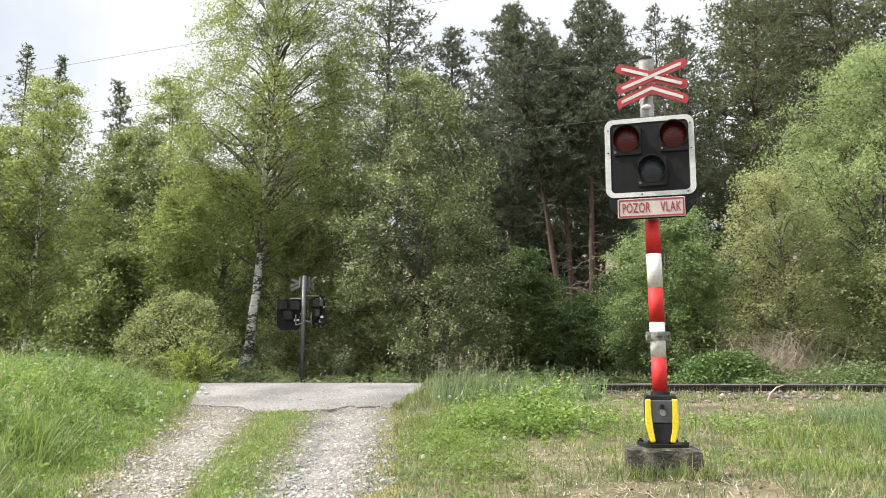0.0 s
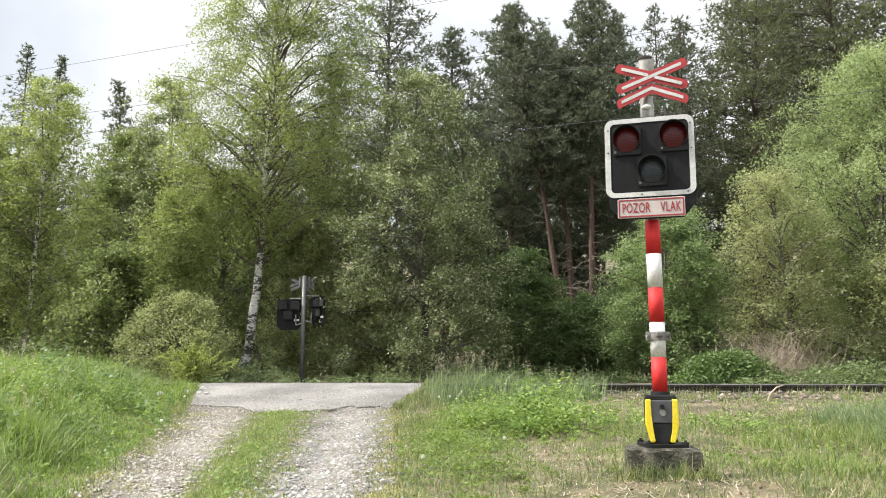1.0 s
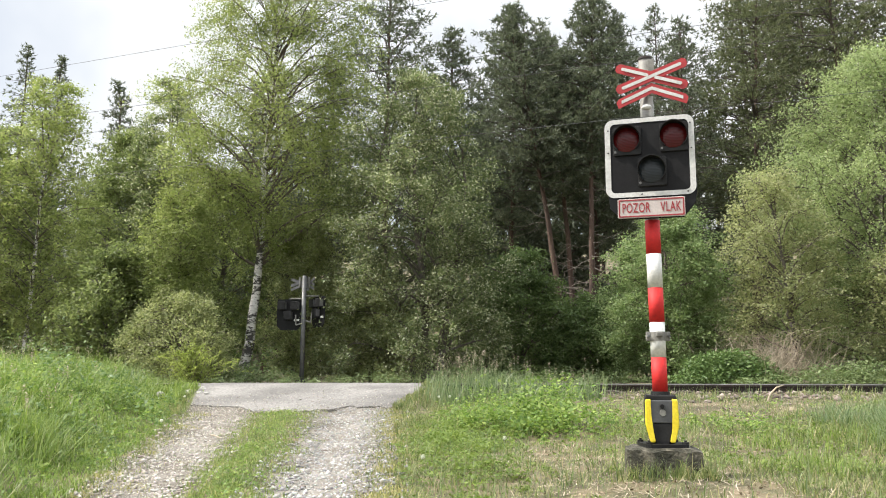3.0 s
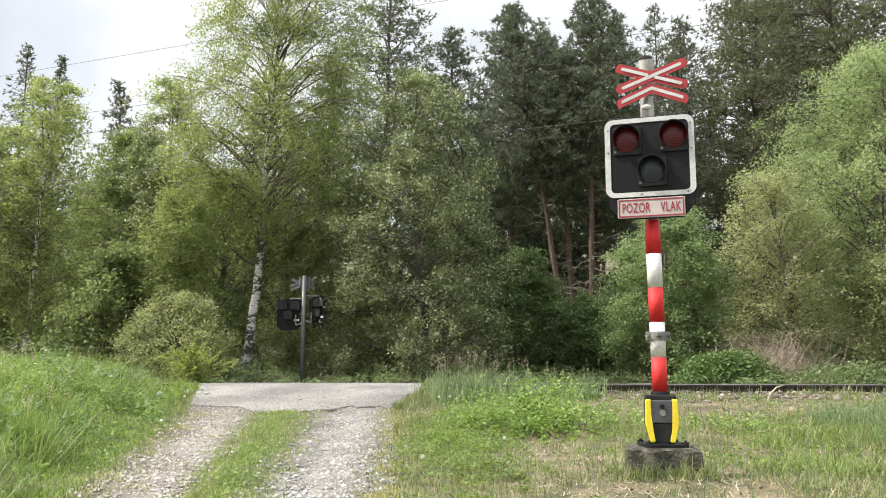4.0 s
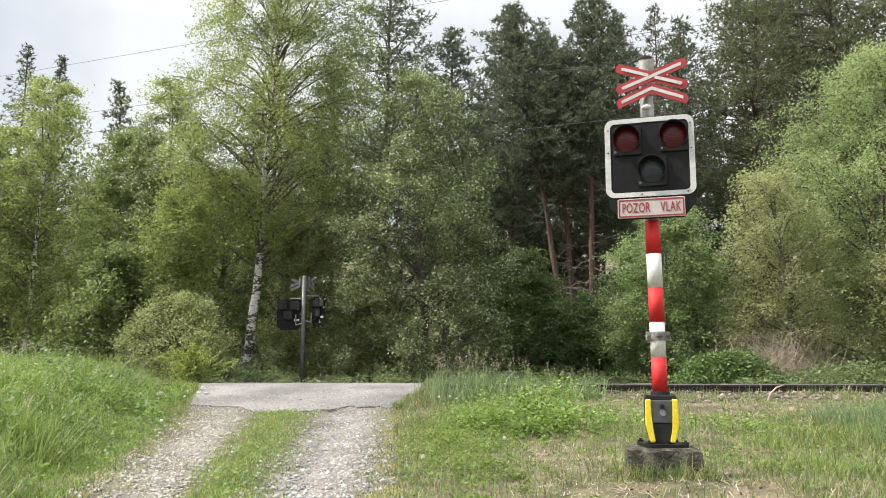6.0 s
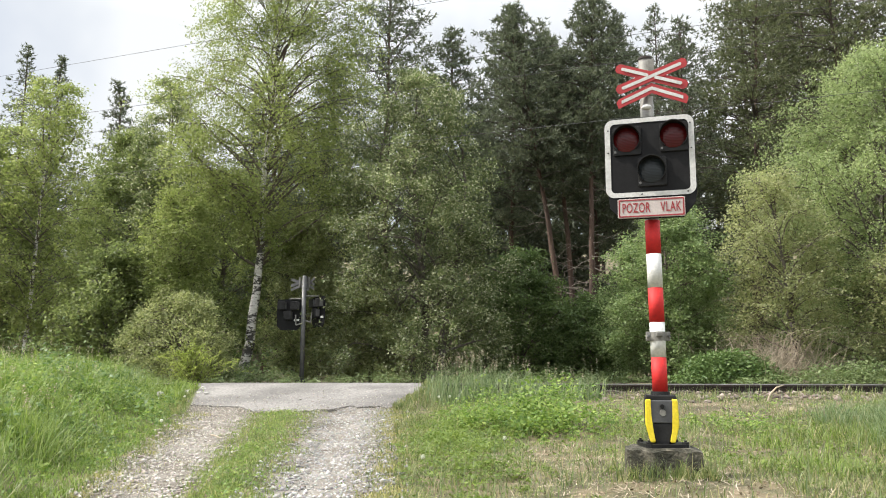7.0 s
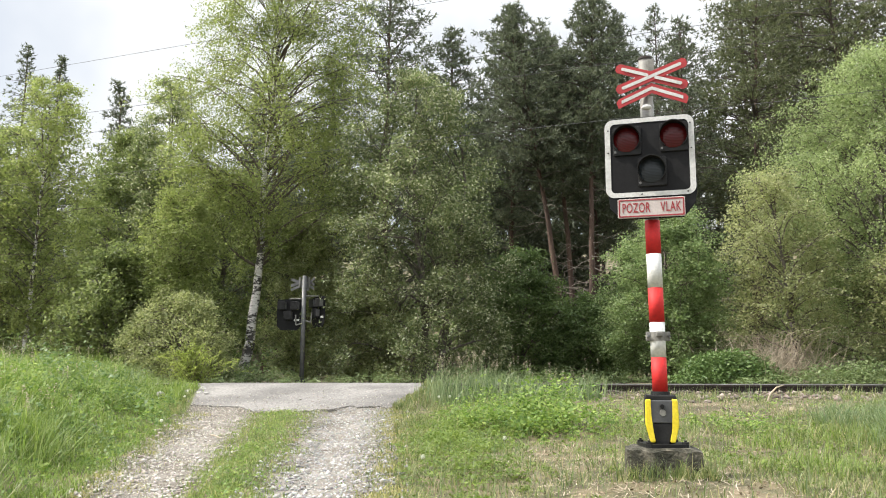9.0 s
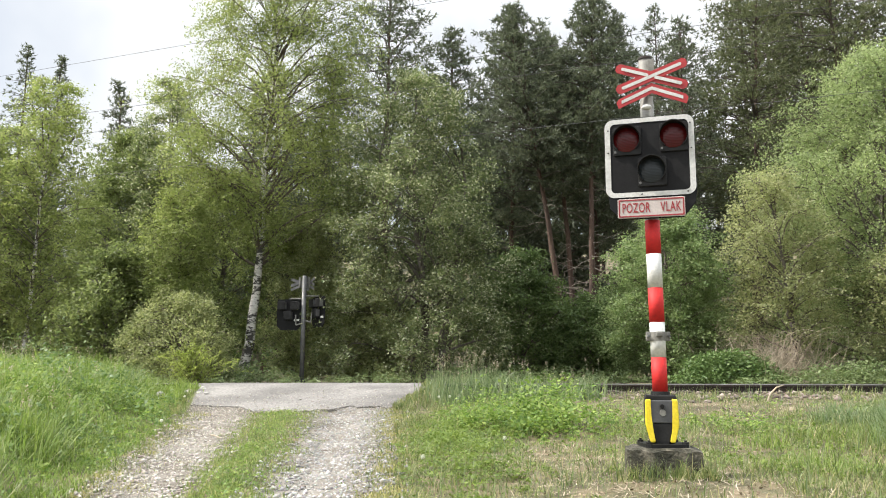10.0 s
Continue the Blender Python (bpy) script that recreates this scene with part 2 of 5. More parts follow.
for m in (BLACK_PANEL, BLACK_RUBBER):
    m.node_tree.nodes["Principled BSDF"].inputs["Specular IOR Level"].default_value = 0.15


# ---------------------------------------------------------------- mesh helpers
def raw_mesh(name, verts, faces, mat, smooth=False):
    """A mesh from arrays of corners and of faces with one number of sides."""
    verts = np.asarray(verts, np.float32)
    faces = np.asarray(faces, np.int32)
    k = faces.shape[1]
    me = bpy.data.meshes.new(name)
    me.vertices.add(len(verts))
    me.vertices.foreach_set("co", verts.ravel())
    me.loops.add(faces.size)
    me.loops.foreach_set("vertex_index", faces.ravel())
    me.polygons.add(len(faces))
    me.polygons.foreach_set("loop_start", np.arange(0, faces.size, k, dtype=np.int32))
    if smooth:
        me.polygons.foreach_set("use_smooth", np.ones(len(faces), bool))
    me.materials.append(mat)
    me.update(calc_edges=True)
    return me


def child(name, me, parent, label=""):
    ob = new(name, me)
    ob.parent = parent
    return tagged(ob, label)


def part(name, bm, mat, parent, label="", smooth=False):
    me = bpy.data.meshes.new(name)
    bmesh.ops.recalc_face_normals(bm, faces=bm.faces)
    bm.to_mesh(me)
    bm.free()
    me.materials.append(mat)
    if smooth:
        for f in me.polygons:
            f.use_smooth = len(f.vertices) == 4
    return child(name, me, parent, label)


def thing(name, m, label, category, group="", kind=""):
    ob = new(name)
    ob.matrix_basis = m
    return tagged(ob, label, category, group, kind)


def box(bm, c, s, m=None, bevel=0.0):
    r = bmesh.ops.create_cube(bm, size=1.0, matrix=(m or Matrix()) @ Matrix.Translation(c) @ Matrix.Diagonal((*s, 1)))
    if bevel:
        es = list({e for v in r["verts"] for e in v.link_edges})
        bmesh.ops.bevel(bm, geom=es, offset=bevel, segments=2, affect="EDGES", profile=0.5)


def rod(bm, a, b, r0, r1=None, sides=16, ends=True):
    a, b = Vector(a), Vector(b)
    turn = (b - a).to_track_quat("Z", "Y").to_matrix().to_4x4()
    bmesh.ops.create_cone(bm, cap_ends=ends, segments=sides, radius1=r0, radius2=r0 if r1 is None else r1, depth=(b - a).length,
                          matrix=Matrix.Translation((a + b) / 2) @ turn)


def slab(bm, outline, y0, y1, m=None, bevel=0.0):
    """An outline in x and z, made solid from y0 to y1."""
    m = m or Matrix()
    front = [bm.verts.new(m @ Vector((x, y0, z))) for x, z in outline]
    back = [bm.verts.new(m @ Vector((x, y1, z))) for x, z in outline]
    n = len(outline)
    faces = [bm.faces.new(front), bm.faces.new(back[::-1])]
    for i in range(n):
        faces.append(bm.faces.new((front[i], back[i], back[(i + 1) % n], front[(i + 1) % n])))
    if bevel:
        bmesh.ops.bevel(bm, geom=list(faces[0].edges), offset=bevel, segments=2, affect="EDGES", profile=0.5)


def frame_slab(bm, outer, inner, y0, y1):
    """A flat ring between two outlines with the same number of corners."""
    n = len(outer)
    rows = [[bm.verts.new((x, y, z)) for x, z in o] for o, y in ((outer, y0), (inner, y0), (inner, y1), (outer, y1))]
    for k in range(4):
        a, b = rows[k], rows[(k + 1) % 4]
        for i in range(n):
            j = (i + 1) % n
            bm.faces.new((a[i], a[j], b[j], b[i]))


def rounded(w, h, r, cx=0.0, cz=0.0, steps=5):
    pts = []
    for sx, sz, a0 in ((1, 1, 0), (-1, 1, 90), (-1, -1, 180), (1, -1, 270)):
        for i in range(steps + 1):
            a = radians(a0 + 90 * i / steps)
            pts.append((cx + sx * (w / 2 - r) + r * math.cos(a), cz + sz * (h / 2 - r) + r * math.sin(a)))
    return pts


def tubes(paths, sides=5):
    """Tapered tubes joined in one pair of arrays. paths: (points, radii)."""
    vs, fs, base = [], [], 0
    ang = np.arange(sides) * 2 * math.pi / sides
    ca, sa = np.cos(ang), np.sin(ang)
    for pts, radii in paths:
        p = np.asarray(pts, float)
        t = np.gradient(p, axis=0)
        t /= np.linalg.norm(t, axis=1)[:, None] + 1e-9
        ref = np.array([0.31, 0.95, 0.05]) if abs(t[0, 1]) < 0.8 else np.array([1.0, 0.1, 0.0])
        u = np.cross(t, ref)
        u /= np.linalg.norm(u, axis=1)[:, None] + 1e-9
        w = np.cross(t, u)
        ring = p[:, None, :] + np.asarray(radii, float)[:, None, None] * (u[:, None, :] * ca[None, :, None] + w[:, None, :] * sa[None, :, None])
        vs.append(ring.reshape(-1, 3))
        for i in range(len(p) - 1):
            for k in range(sides):
                k2 = (k + 1) % sides
                a = base + i * sides
                fs.append((a + k, a + k2, a + sides + k2, a + sides + k))
        base += len(p) * sides
    return np.concatenate(vs), np.array(fs, np.int32)


def unit(v):
    return v / (np.linalg.norm(v, axis=-1, keepdims=True) + 1e-9)


def leaf_arrays(rng, centres, size, aspect=0.62, up=0.5, hang=0.0):
    """One four-cornered leaf at each centre."""
    n = len(centres)
    nor = rng.normal(size=(n, 3))
    nor[:, 2] = np.abs(nor[:, 2]) + up
    nor = unit(nor)
    ax = rng.normal(size=(n, 3))
    ax[:, 2] -= hang
    ax = unit(ax - nor * np.sum(ax * nor, axis=1)[:, None])
    side = np.cross(nor, ax)
    s = (size * rng.uniform(0.6, 1.3, n))[:, None]
    a = centres - ax * s * 0.5
    b = centres + side * s * aspect * 0.5 - nor * s * 0.10
    c = centres + ax * s * 0.5
    d = centres - side * s * aspect * 0.5 - nor * s * 0.10
    v = np.stack([a, b, c, d], axis=1).reshape(-1, 3)
    f = np.arange(4 * n).reshape(n, 4)
    return v, f


def kite_arrays(rng, centres, size, aspect=0.7, up=0.5, hang=0.0):
    """One three-cornered leaf at each centre, for crowns seen from afar."""
    n = len(centres)
    nor = rng.normal(size=(n, 3))
    nor[:, 2] = np.abs(nor[:, 2]) + up
    nor = unit(nor)
    ax = rng.normal(size=(n, 3))
    ax[:, 2] -= hang
    ax = unit(ax - nor * np.sum(ax * nor, axis=1)[:, None])
    side = np.cross(nor, ax)
    s = (size * rng.uniform(0.6, 1.3, n))[:, None]
    a = centres - ax * s * 0.4 + side * s * aspect * 0.5
    b = centres - ax * s * 0.4 - side * s * aspect * 0.5
    c = centres + ax * s * 0.6
    return np.stack([a, b, c], axis=1).reshape(-1, 3), np.arange(3 * n).reshape(n, 3)


def blade_arrays(rng, roots, height, width, lean=0.35, wind=(0.0, 0.0)):
    """Bent grass blades of three triangles each."""
    n = len(roots)
    h = (height * rng.uniform(0.55, 1.25, n))[:, None]
    a = rng.uniform(0, 2 * math.pi, n)
    out = np.stack([np.cos(a), np.sin(a), np.zeros(n)], 1)
    side = np.stack([-np.sin(a + 0.6), np.cos(a + 0.6), np.zeros(n)], 1)
    w = (width * rng.uniform(0.7, 1.3, n))[:, None]
    l = (lean * rng.uniform(0.15, 1.7, n))[:, None]
    bend = out * l + np.array([wind[0], wind[1], 0.0])
    up = np.array([0, 0, 1.0])
    mid = roots + up * h * 0.6 + bend * h * 0.35
    tip = roots + up * h * (1.0 - 0.35 * np.minimum(l, 1.2)) + bend * h
    v = np.stack([roots - side * w, roots + side * w, mid - side * w * 0.75, mid + side * w * 0.75, tip], axis=1).reshape(-1, 3)
    k = 5 * np.arange(n)[:, None]
    f = np.concatenate([k + np.array([[0, 1, 2]]), k + np.array([[1, 3, 2]]), k + np.array([[2, 3, 4]])])
    return v, f


def stone_arrays(rng, places, size, vary=0.42):
    """Broken stones: jittered eight-faced lumps."""
    n = len(places)
    dirs = np.array([[1, 0, 0], [0, 1, 0], [-1, 0, 0], [0, -1, 0], [0, 0, 1], [0, 0, -1]], float)
    s = (size * np.minimum(rng.lognormal(0, vary, n), 3.2))[:, None, None]
    a = rng.uniform(0, 6.28, n)
    ca, sa = np.cos(a), np.sin(a)
    d = dirs[None] * rng.uniform(0.6, 1.25, (n, 6, 1)) + rng.normal(0, 0.22, (n, 6, 3))
    d[:, :, 2] *= 0.6
    x = d[:, :, 0] * ca[:, None] - d[:, :, 1] * sa[:, None]
    y = d[:, :, 0] * sa[:, None] + d[:, :, 1] * ca[:, None]
    v = places[:, None, :] + np.stack([x, y, d[:, :, 2]], 2) * s
    t = np.array([[0, 1, 4], [1, 2, 4], [2, 3, 4], [3, 0, 4], [1, 0, 5], [2, 1, 5], [3, 2, 5], [0, 3, 5]])
    f = (6 * np.arange(n)[:, None, None] + t[None]).reshape(-1, 3)
    return v.reshape(-1, 3), f


# ---------------------------------------------------------------- the lie of the land
SLANT = 0.35          # the railway comes nearer to the right
RAIL_S = 14.9         # near rail: y + SLANT * x
GAUGE = 1.52


def step01(a, b, x):
    t = np.clip((x - a) / (b - a), 0, 1)
    return t * t * (3 - 2 * t)


def road_left(y):
    return np.interp(y, [-10, 4.9, 8, 12, 14, 16, 20, 26], [-1.9, -2.45, -3.12, -4.02, -4.5, -5.0, -5.6, -8.0])


def road_right(y):
    return np.interp(y, [-10, 4.9, 8, 12, 13.5, 16, 20, 26], [-0.2, -0.33, -0.52, -0.70, -0.35, -0.25, -1.2, -3.5])


def wobble(x, y):
    return (np.sin(1.9 * x + 0.7 * y) * np.sin(1.3 * y - 0.6 * x + 1.0) * 0.5 + np.sin(4.7 * x - 2.1 * y) * np.sin(3.9 * y + 2.3 * x) * 0.25
            + np.sin(9.1 * x + 5.0 * y + 2.0) * np.sin(8.3 * y - 3.0 * x) * 0.12)


def tarmac_top(x, y):
    s = y + SLANT * x
    z = np.interp(s, [9, 10.6, 11.2, 12.2, 13.4, 14.3, 17.5, 20, 26], [-0.54, -0.45, -0.38, -0.25, -0.09, 0.005, 0.005, 0.0, 0.0])
    return z + 0.012 * wobble(0.8 * x, 0.9 * y) * (1 - step01(13.2, 14.2, s))


def land(x, y):
    """Height of the ground."""
    x, y = np.asarray(x, float), np.asarray(y, float)
    s = y + SLANT * x
    z = np.interp(s, [-40, -5, 2, 5, 8, 12, 13.6, 14.2, 17.2, 18.5, 24, 36, 50, 70, 110, 200], [-1.3, -1.1, -0.88, -0.74, -0.63, -0.36, -0.22, -0.155, -0.155, -0.09, 0.0, 0.3, 3.5, 9.5, 20.0, 34.0])
    left, right = road_left(y), road_right(y)
    away = 1 - step01(12.6, 14.5, s)
    d = left - x
    bank = 0.57 * step01(0.1, 2.0, d) * away * step01(-2, 4, y)
    z = z + bank
    off = np.maximum(np.maximum(d, x - right), 0)
    z = z + 0.05 * wobble(x, y) * step01(0.0, 0.8, off)
    z = z + 0.05 * np.exp(-((x - 1.75) / 0.8) ** 2 - ((y - 5.55) / 0.42) ** 2)
    shoulder = tarmac_top(x, y) - 0.035 - 0.20 * np.maximum(off - 0.1, 0)
    z = np.where((y > 11.6) & (off < 1.5), np.maximum(z, shoulder), z)
    on = (1 - step01(0.0, 0.5, off)) * (1 - step01(11.5, 12.2, y))
    u = (x - left) / np.maximum(right - left, 0.1)
    z = z + on * (0.035 * np.cos((u - 0.5) * 4 * math.pi) * 1.0 + 0.012 * wobble(3 * x, 3 * y))
    return z


def sheet(xs, ys, height):
    gx, gy = np.meshgrid(xs, ys)
    v = np.stack([gx, gy, height(gx, gy)], 2).reshape(-1, 3)
    nx, ny = len(xs), len(ys)
    i = (np.arange(ny - 1)[:, None] * nx + np.arange(nx - 1)[None, :]).reshape(-1)
    return v, np.stack([i, i + 1, i + nx + 1, i + nx], 1)


xs = np.concatenate([[-1500, -600, -250, -120, -70, -45, -30, -20], np.arange(-14, 14.01, 0.16), [18, 25, 35, 50, 80, 130, 250, 600, 1500]])
ys = np.concatenate([[-600, -200, -80, -30, -12, -5], np.arange(0, 24.01, 0.16), [26, 30, 36, 45, 60, 90, 150, 300, 700, 1500]])
v, f = sheet(xs, ys, land)
ground = tagged(new("ground", raw_mesh("ground", v, f, SOIL, True)), "grassy soil with dry litter beside a country railway", "ground", kind="structure")

rng = np.random.default_rng(5)


def ruts(y):
    """Edges of the two gravel ruts."""
    l1 = np.interp(y, [-10, 4.9, 8, 12.2, 13.6], [-1.9, -2.40, -3.08, -4.0, -4.3])
    l2 = np.interp(y, [-10, 4.9, 8, 12.2, 13.6], [-1.4, -1.73, -2.20, -2.92, -3.3])
    r1 = np.interp(y, [-10, 4.9, 8, 12.2], [-1.0, -1.26, -1.58, -2.05])
    r2 = np.interp(y, [-10, 4.9, 8, 12.2], [-0.2, -0.34, -0.52, -0.74])
    return l1, l2, r1, r2


def rut_strip(k):
    yy = np.arange(-3, 13.6 if k == 0 else 12.5, 0.1)
    e = ruts(yy)
    a, b = e[2 * k], e[2 * k + 1]
    jag = np.array([noise.noise((q * 2.1, 3.0 * k, 0)) * 0.14 + noise.noise((q * 7.0, 9 + k, 0)) * 0.07 for q in yy])
    jag2 = np.array([noise.noise((q * 2.3, 20 + 3.0 * k, 0)) * 0.14 + noise.noise((q * 6.0, 31 + k, 0)) * 0.07 for q in yy])
    cols = [a + jag + (b + jag2 - a - jag) * t for t in np.linspace(0, 1, 9)]
    X = np.stack(cols, 1)
    Y = np.repeat(yy[:, None], 9, 1)
    lift = 0.014 * np.sin(np.linspace(0, math.pi, 9))[None, :] - 0.002
    V = np.stack([X, Y, land(X, Y) + lift], 2).reshape(-1, 3)
    i = (np.arange(len(yy) - 1)[:, None] * 9 + np.arange(8)[None, :]).reshape(-1)
    return V, np.stack([i, i + 1, i + 10, i + 9], 1)


track = thing("gravel_track", pose(0, 0, 0), "two pale gravel wheel ruts of a field track", "track", kind="structure")
for k in range(2):
    v, f = rut_strip(k)
    child("wheel_rut", raw_mesh("wheel_rut", v, f, GRAVEL, True), track)
    n = 10000
    y = 3.6 + ((13.4 if k == 0 else 12.3) - 3.6) * rng.random(n) ** 1.25
    e = ruts(y)
    x = e[2 * k] + (e[2 * k + 1] - e[2 * k]) * np.clip(rng.normal(0.5, 0.29, n), -0.12, 1.14)
    pts = np.stack([x, y, land(x, y) + 0.012], 1)
    v, f = stone_arrays(rng, pts, 0.0098, 0.48)
    tagged(child("loose_stones", raw_mesh("loose_stones", v, f, (STONES, GREY_STONES)[k]), track), kind="stuff")


def build_road():
    """The surfaced crossing: a crowned slab with a broken near edge."""
    nu, nv = 61, 81
    us, vs_ = np.linspace(0, 1, nu), np.linspace(0, 1, nv)
    X, Y = np.zeros((nv, nu)), np.zeros((nv, nu))
    for j, u in enumerate(us):
        near = 11.95 + 0.45 * noise.noise((u * 3.0, 4.0, 0)) + 0.22 * noise.noise((u * 11.0, 8.0, 0)) + 0.08 * noise.noise((u * 40.0, 2.0, 0)) + 3.0 * max(0.0, 0.42 - u)
        Y[:, j] = near + (25 - near) * vs_ ** 1.3
    for i in range(nv):
        jl = 0.10 * noise.noise((i * 0.35, 1.0, 0))
        jr = 0.10 * noise.noise((i * 0.35, 7.0, 0))
        l, r = road_left(Y[i]) + jl, road_right(Y[i]) + jr
        X[i] = l + (r - l) * us
    Z = tarmac_top(X, Y)
    top = np.stack([X, Y, Z], 2).reshape(-1, 3)
    low = top.copy()
    low[:, 2] -= 0.16
    i = (np.arange(nv - 1)[:, None] * nu + np.arange(nu - 1)[None, :]).reshape(-1)
    F = [np.stack([i, i + 1, i + nu + 1, i + nu], 1)]
    rim = [k for k in range(nu)] + [k * nu + nu - 1 for k in range(1, nv)] + [(nv - 1) * nu + k for k in range(nu - 2, -1, -1)] + [k * nu for k in range(nv - 2, 0, -1)]
    rim = np.array(rim)
    nx = np.roll(rim, -1)
    F.append(np.stack([rim, rim + nu * nv, nx + nu * nv, nx], 1))
    return np.concatenate([top, low]), np.concatenate(F)


v, f = build_road()
road = tagged(new("road", raw_mesh("road", v, f, TARMAC, True)), "worn grey tarmac crossing with a broken edge", "road", kind="structure")
road.data.set_sharp_from_angle(angle=radians(40))
n = 3000
y = 11.8 + 2.2 * rng.random(n) ** 2.2
x = road_left(y) + (road_right(y) - road_left(y)) * rng.random(n) ** 1.9
v, f = stone_arrays(rng, np.stack([x, y, np.maximum(tarmac_top(x, y), land(x, y)) + 0.004], 1), 0.007)
tagged(child("spilled_gravel", raw_mesh("spilled_gravel", v, f, STONES), road), kind="stuff")

# ---------------------------------------------------------------- railway
WAY = Vector((1, -SLANT, 0)).normalized()
SIDE = Vector((SLANT, 1, 0)).normalized()
TURN = math.degrees(math.atan2(WAY.y, WAY.x))


def rail(offset):
    """A flat-bottomed rail, its head worn bright."""
    ob = thing("rail", Matrix.Translation(Vector((0, RAIL_S, 0)) + SIDE * offset) @ pose(0, 0, 0, 0, 0, TURN), "rusty steel railway rail with a worn shiny head", "rail", "rails of the track")
    bm = bmesh.new()
    prof = [(-0.034, -0.012), (0.034, -0.012), (0.034, -0.036), (0.010, -0.048), (0.010, -0.125), (0.066, -0.142), (0.066, -0.150), (-0.066, -0.150), (-0.066, -0.142), (-0.010, -0.125), (-0.010, -0.048), (-0.034, -0.036)]
    a = [bm.verts.new((-60, y, z)) for y, z in prof]
    b = [bm.verts.new((60, y, z)) for y, z in prof]
    for i in range(len(prof)):
        j = (i + 1) % len(prof)
        bm.faces.new((a[i], b[i], b[j], a[j]))
    bm.faces.new(a), bm.faces.new(b[::-1])
    part("rail_body", bm, RUST, ob)
    bm = bmesh.new()
    box(bm, (0, 0, -0.006), (120, 0.060, 0.012), bevel=0.004)
    part("rail_head", bm, STEEL, ob, "worn bright running surface")
    return ob


rail(0.0)
rail(GAUGE)


n = 9000
u = rng.uniform(-8, 13, n)
w = rng.uniform(-1.35, 2.9, n)
keep = (u > 0.6) | (rng.random(n) < 0.25)
u, w = u[keep], w[keep]
x = u * WAY.x + w * SIDE.x
y = RAIL_S + u * WAY.y + w * SIDE.y
on_road = (x > road_left(y) - 0.1) & (x < road_right(y) + 0.1)
pts = np.stack([x, y, land(x, y) + 0.012], 1)[~on_road]
v, f = stone_arrays(rng, pts, 0.03)
tagged(new("track_ballast", raw_mesh("track_ballast", v, f, BALLAST_STONES)), "brown weathered ballast stones along the rails", "ballast", kind="stuff")

sleeper_mesh = None
for k in range(22):
    c = Vector((0, RAIL_S, -0.185)) + WAY * (0.7 + 0.62 * k) + SIDE * (GAUGE / 2)
    if sleeper_mesh is None:
        bm = bmesh.new()
        box(bm, (0, 0, 0), (0.25, 2.5, 0.15), bevel=0.012)
        sleeper_mesh = bpy.data.meshes.new("sleeper")
        bm.to_mesh(sleeper_mesh)
        bm.free()
        sleeper_mesh.materials.append(SLEEPER)
    s_ob = new("sleeper", sleeper_mesh)
    s_ob.matrix_basis = Matrix.Translation(c) @ pose(0, 0, 0, 0, 0, TURN)
    tagged(s_ob, "dark weathered wooden sleeper bedded in ballast", "sleeper", "sleepers of the track")

# ---------------------------------------------------------------- warning signals

def cross_bar(bm, length, width, angle, z, y0, y1, m, at=0.0):
    """A flat bar with clipped ends."""
    h, c = width / 2, width * 0.28
    pts = [(-length / 2, -h + c), (-length / 2 + c, -h), (length / 2 - c, -h), (length / 2, -h + c), (length / 2, h - c), (length / 2 - c, h), (-length / 2 + c, h), (-length / 2, h - c)]
    a = radians(angle)
    pts = [(at + x * math.cos(a) - q * math.sin(a), z + x * math.sin(a) + q * math.cos(a)) for x, q in pts]
    slab(bm, pts, y0, y1, m)


def chevron(bm, half, width, rise, z, y0, y1, m, clip=0.0):
    a = math.atan2(rise, half)
    w = width / math.cos(a)
    pts = [(-half + clip, z - rise - w / 2 + clip * 0.4), (-half + clip * 0.2, z - rise + w / 2 - clip * 1.3), (-half + clip * 1.1, z - rise + w / 2 + clip * 0.1), (0, z + w / 2),
           (half - clip * 1.1, z - rise + w / 2 + clip * 0.1), (half - clip * 0.2, z - rise + w / 2 - clip * 1.3), (half - clip, z - rise - w / 2 + clip * 0.4), (0, z - w / 2)]
    slab(bm, pts, y0, y1, m)


def lettering(words, size, mat, parent, m, label):
    cu = bpy.data.curves.new("lettering", "FONT")
    cu.body = words
    cu.size = size
    cu.align_x, cu.align_y = "CENTER", "CENTER"
    cu.extrude = 0.001
    cu.offset = 0.0012
    cu.space_character = 1.12
    cu.space_word = 1.1
    tmp = new("lettering_curve", cu)
    dg = bpy.context.evaluated_depsgraph_get()
    me = bpy.data.meshes.new_from_object(tmp.evaluated_get(dg))
    bpy.data.objects.remove(tmp)
    me.materials.clear()
    me.materials.append(mat)
    ob = child("lettering", me, parent, label)
    ob.matrix_basis = m
    return ob


def hood(bm, x, z, r, y0, y1, m):
    """A lamp hood: a ring open below, longest at the top."""
    n = 28
    rows = []
    for ro in (r, r + 0.006):
        for front in (0, 1):
            row = []
            for i in range(n + 1):
                a = radians(-50 + 280 * i / n)
                reach = 0.35 + 0.65 * max(0.0, math.sin(a) * 0.5 + 0.5)
                row.append(bm.verts.new(m @ Vector((x + ro * math.cos(a), y0 + (y1 - y0) * reach if front else y0, z + ro * math.sin(a)))))
            rows.append(row)
    ia, ib, oa, ob_ = rows
    for i in range(n):
        bm.faces.new((ia[i], ia[i + 1], ib[i + 1], ib[i]))
        bm.faces.new((oa[i], ob_[i], ob_[i + 1], oa[i + 1]))
        bm.faces.new((ib[i], ib[i + 1], ob_[i + 1], ob_[i]))


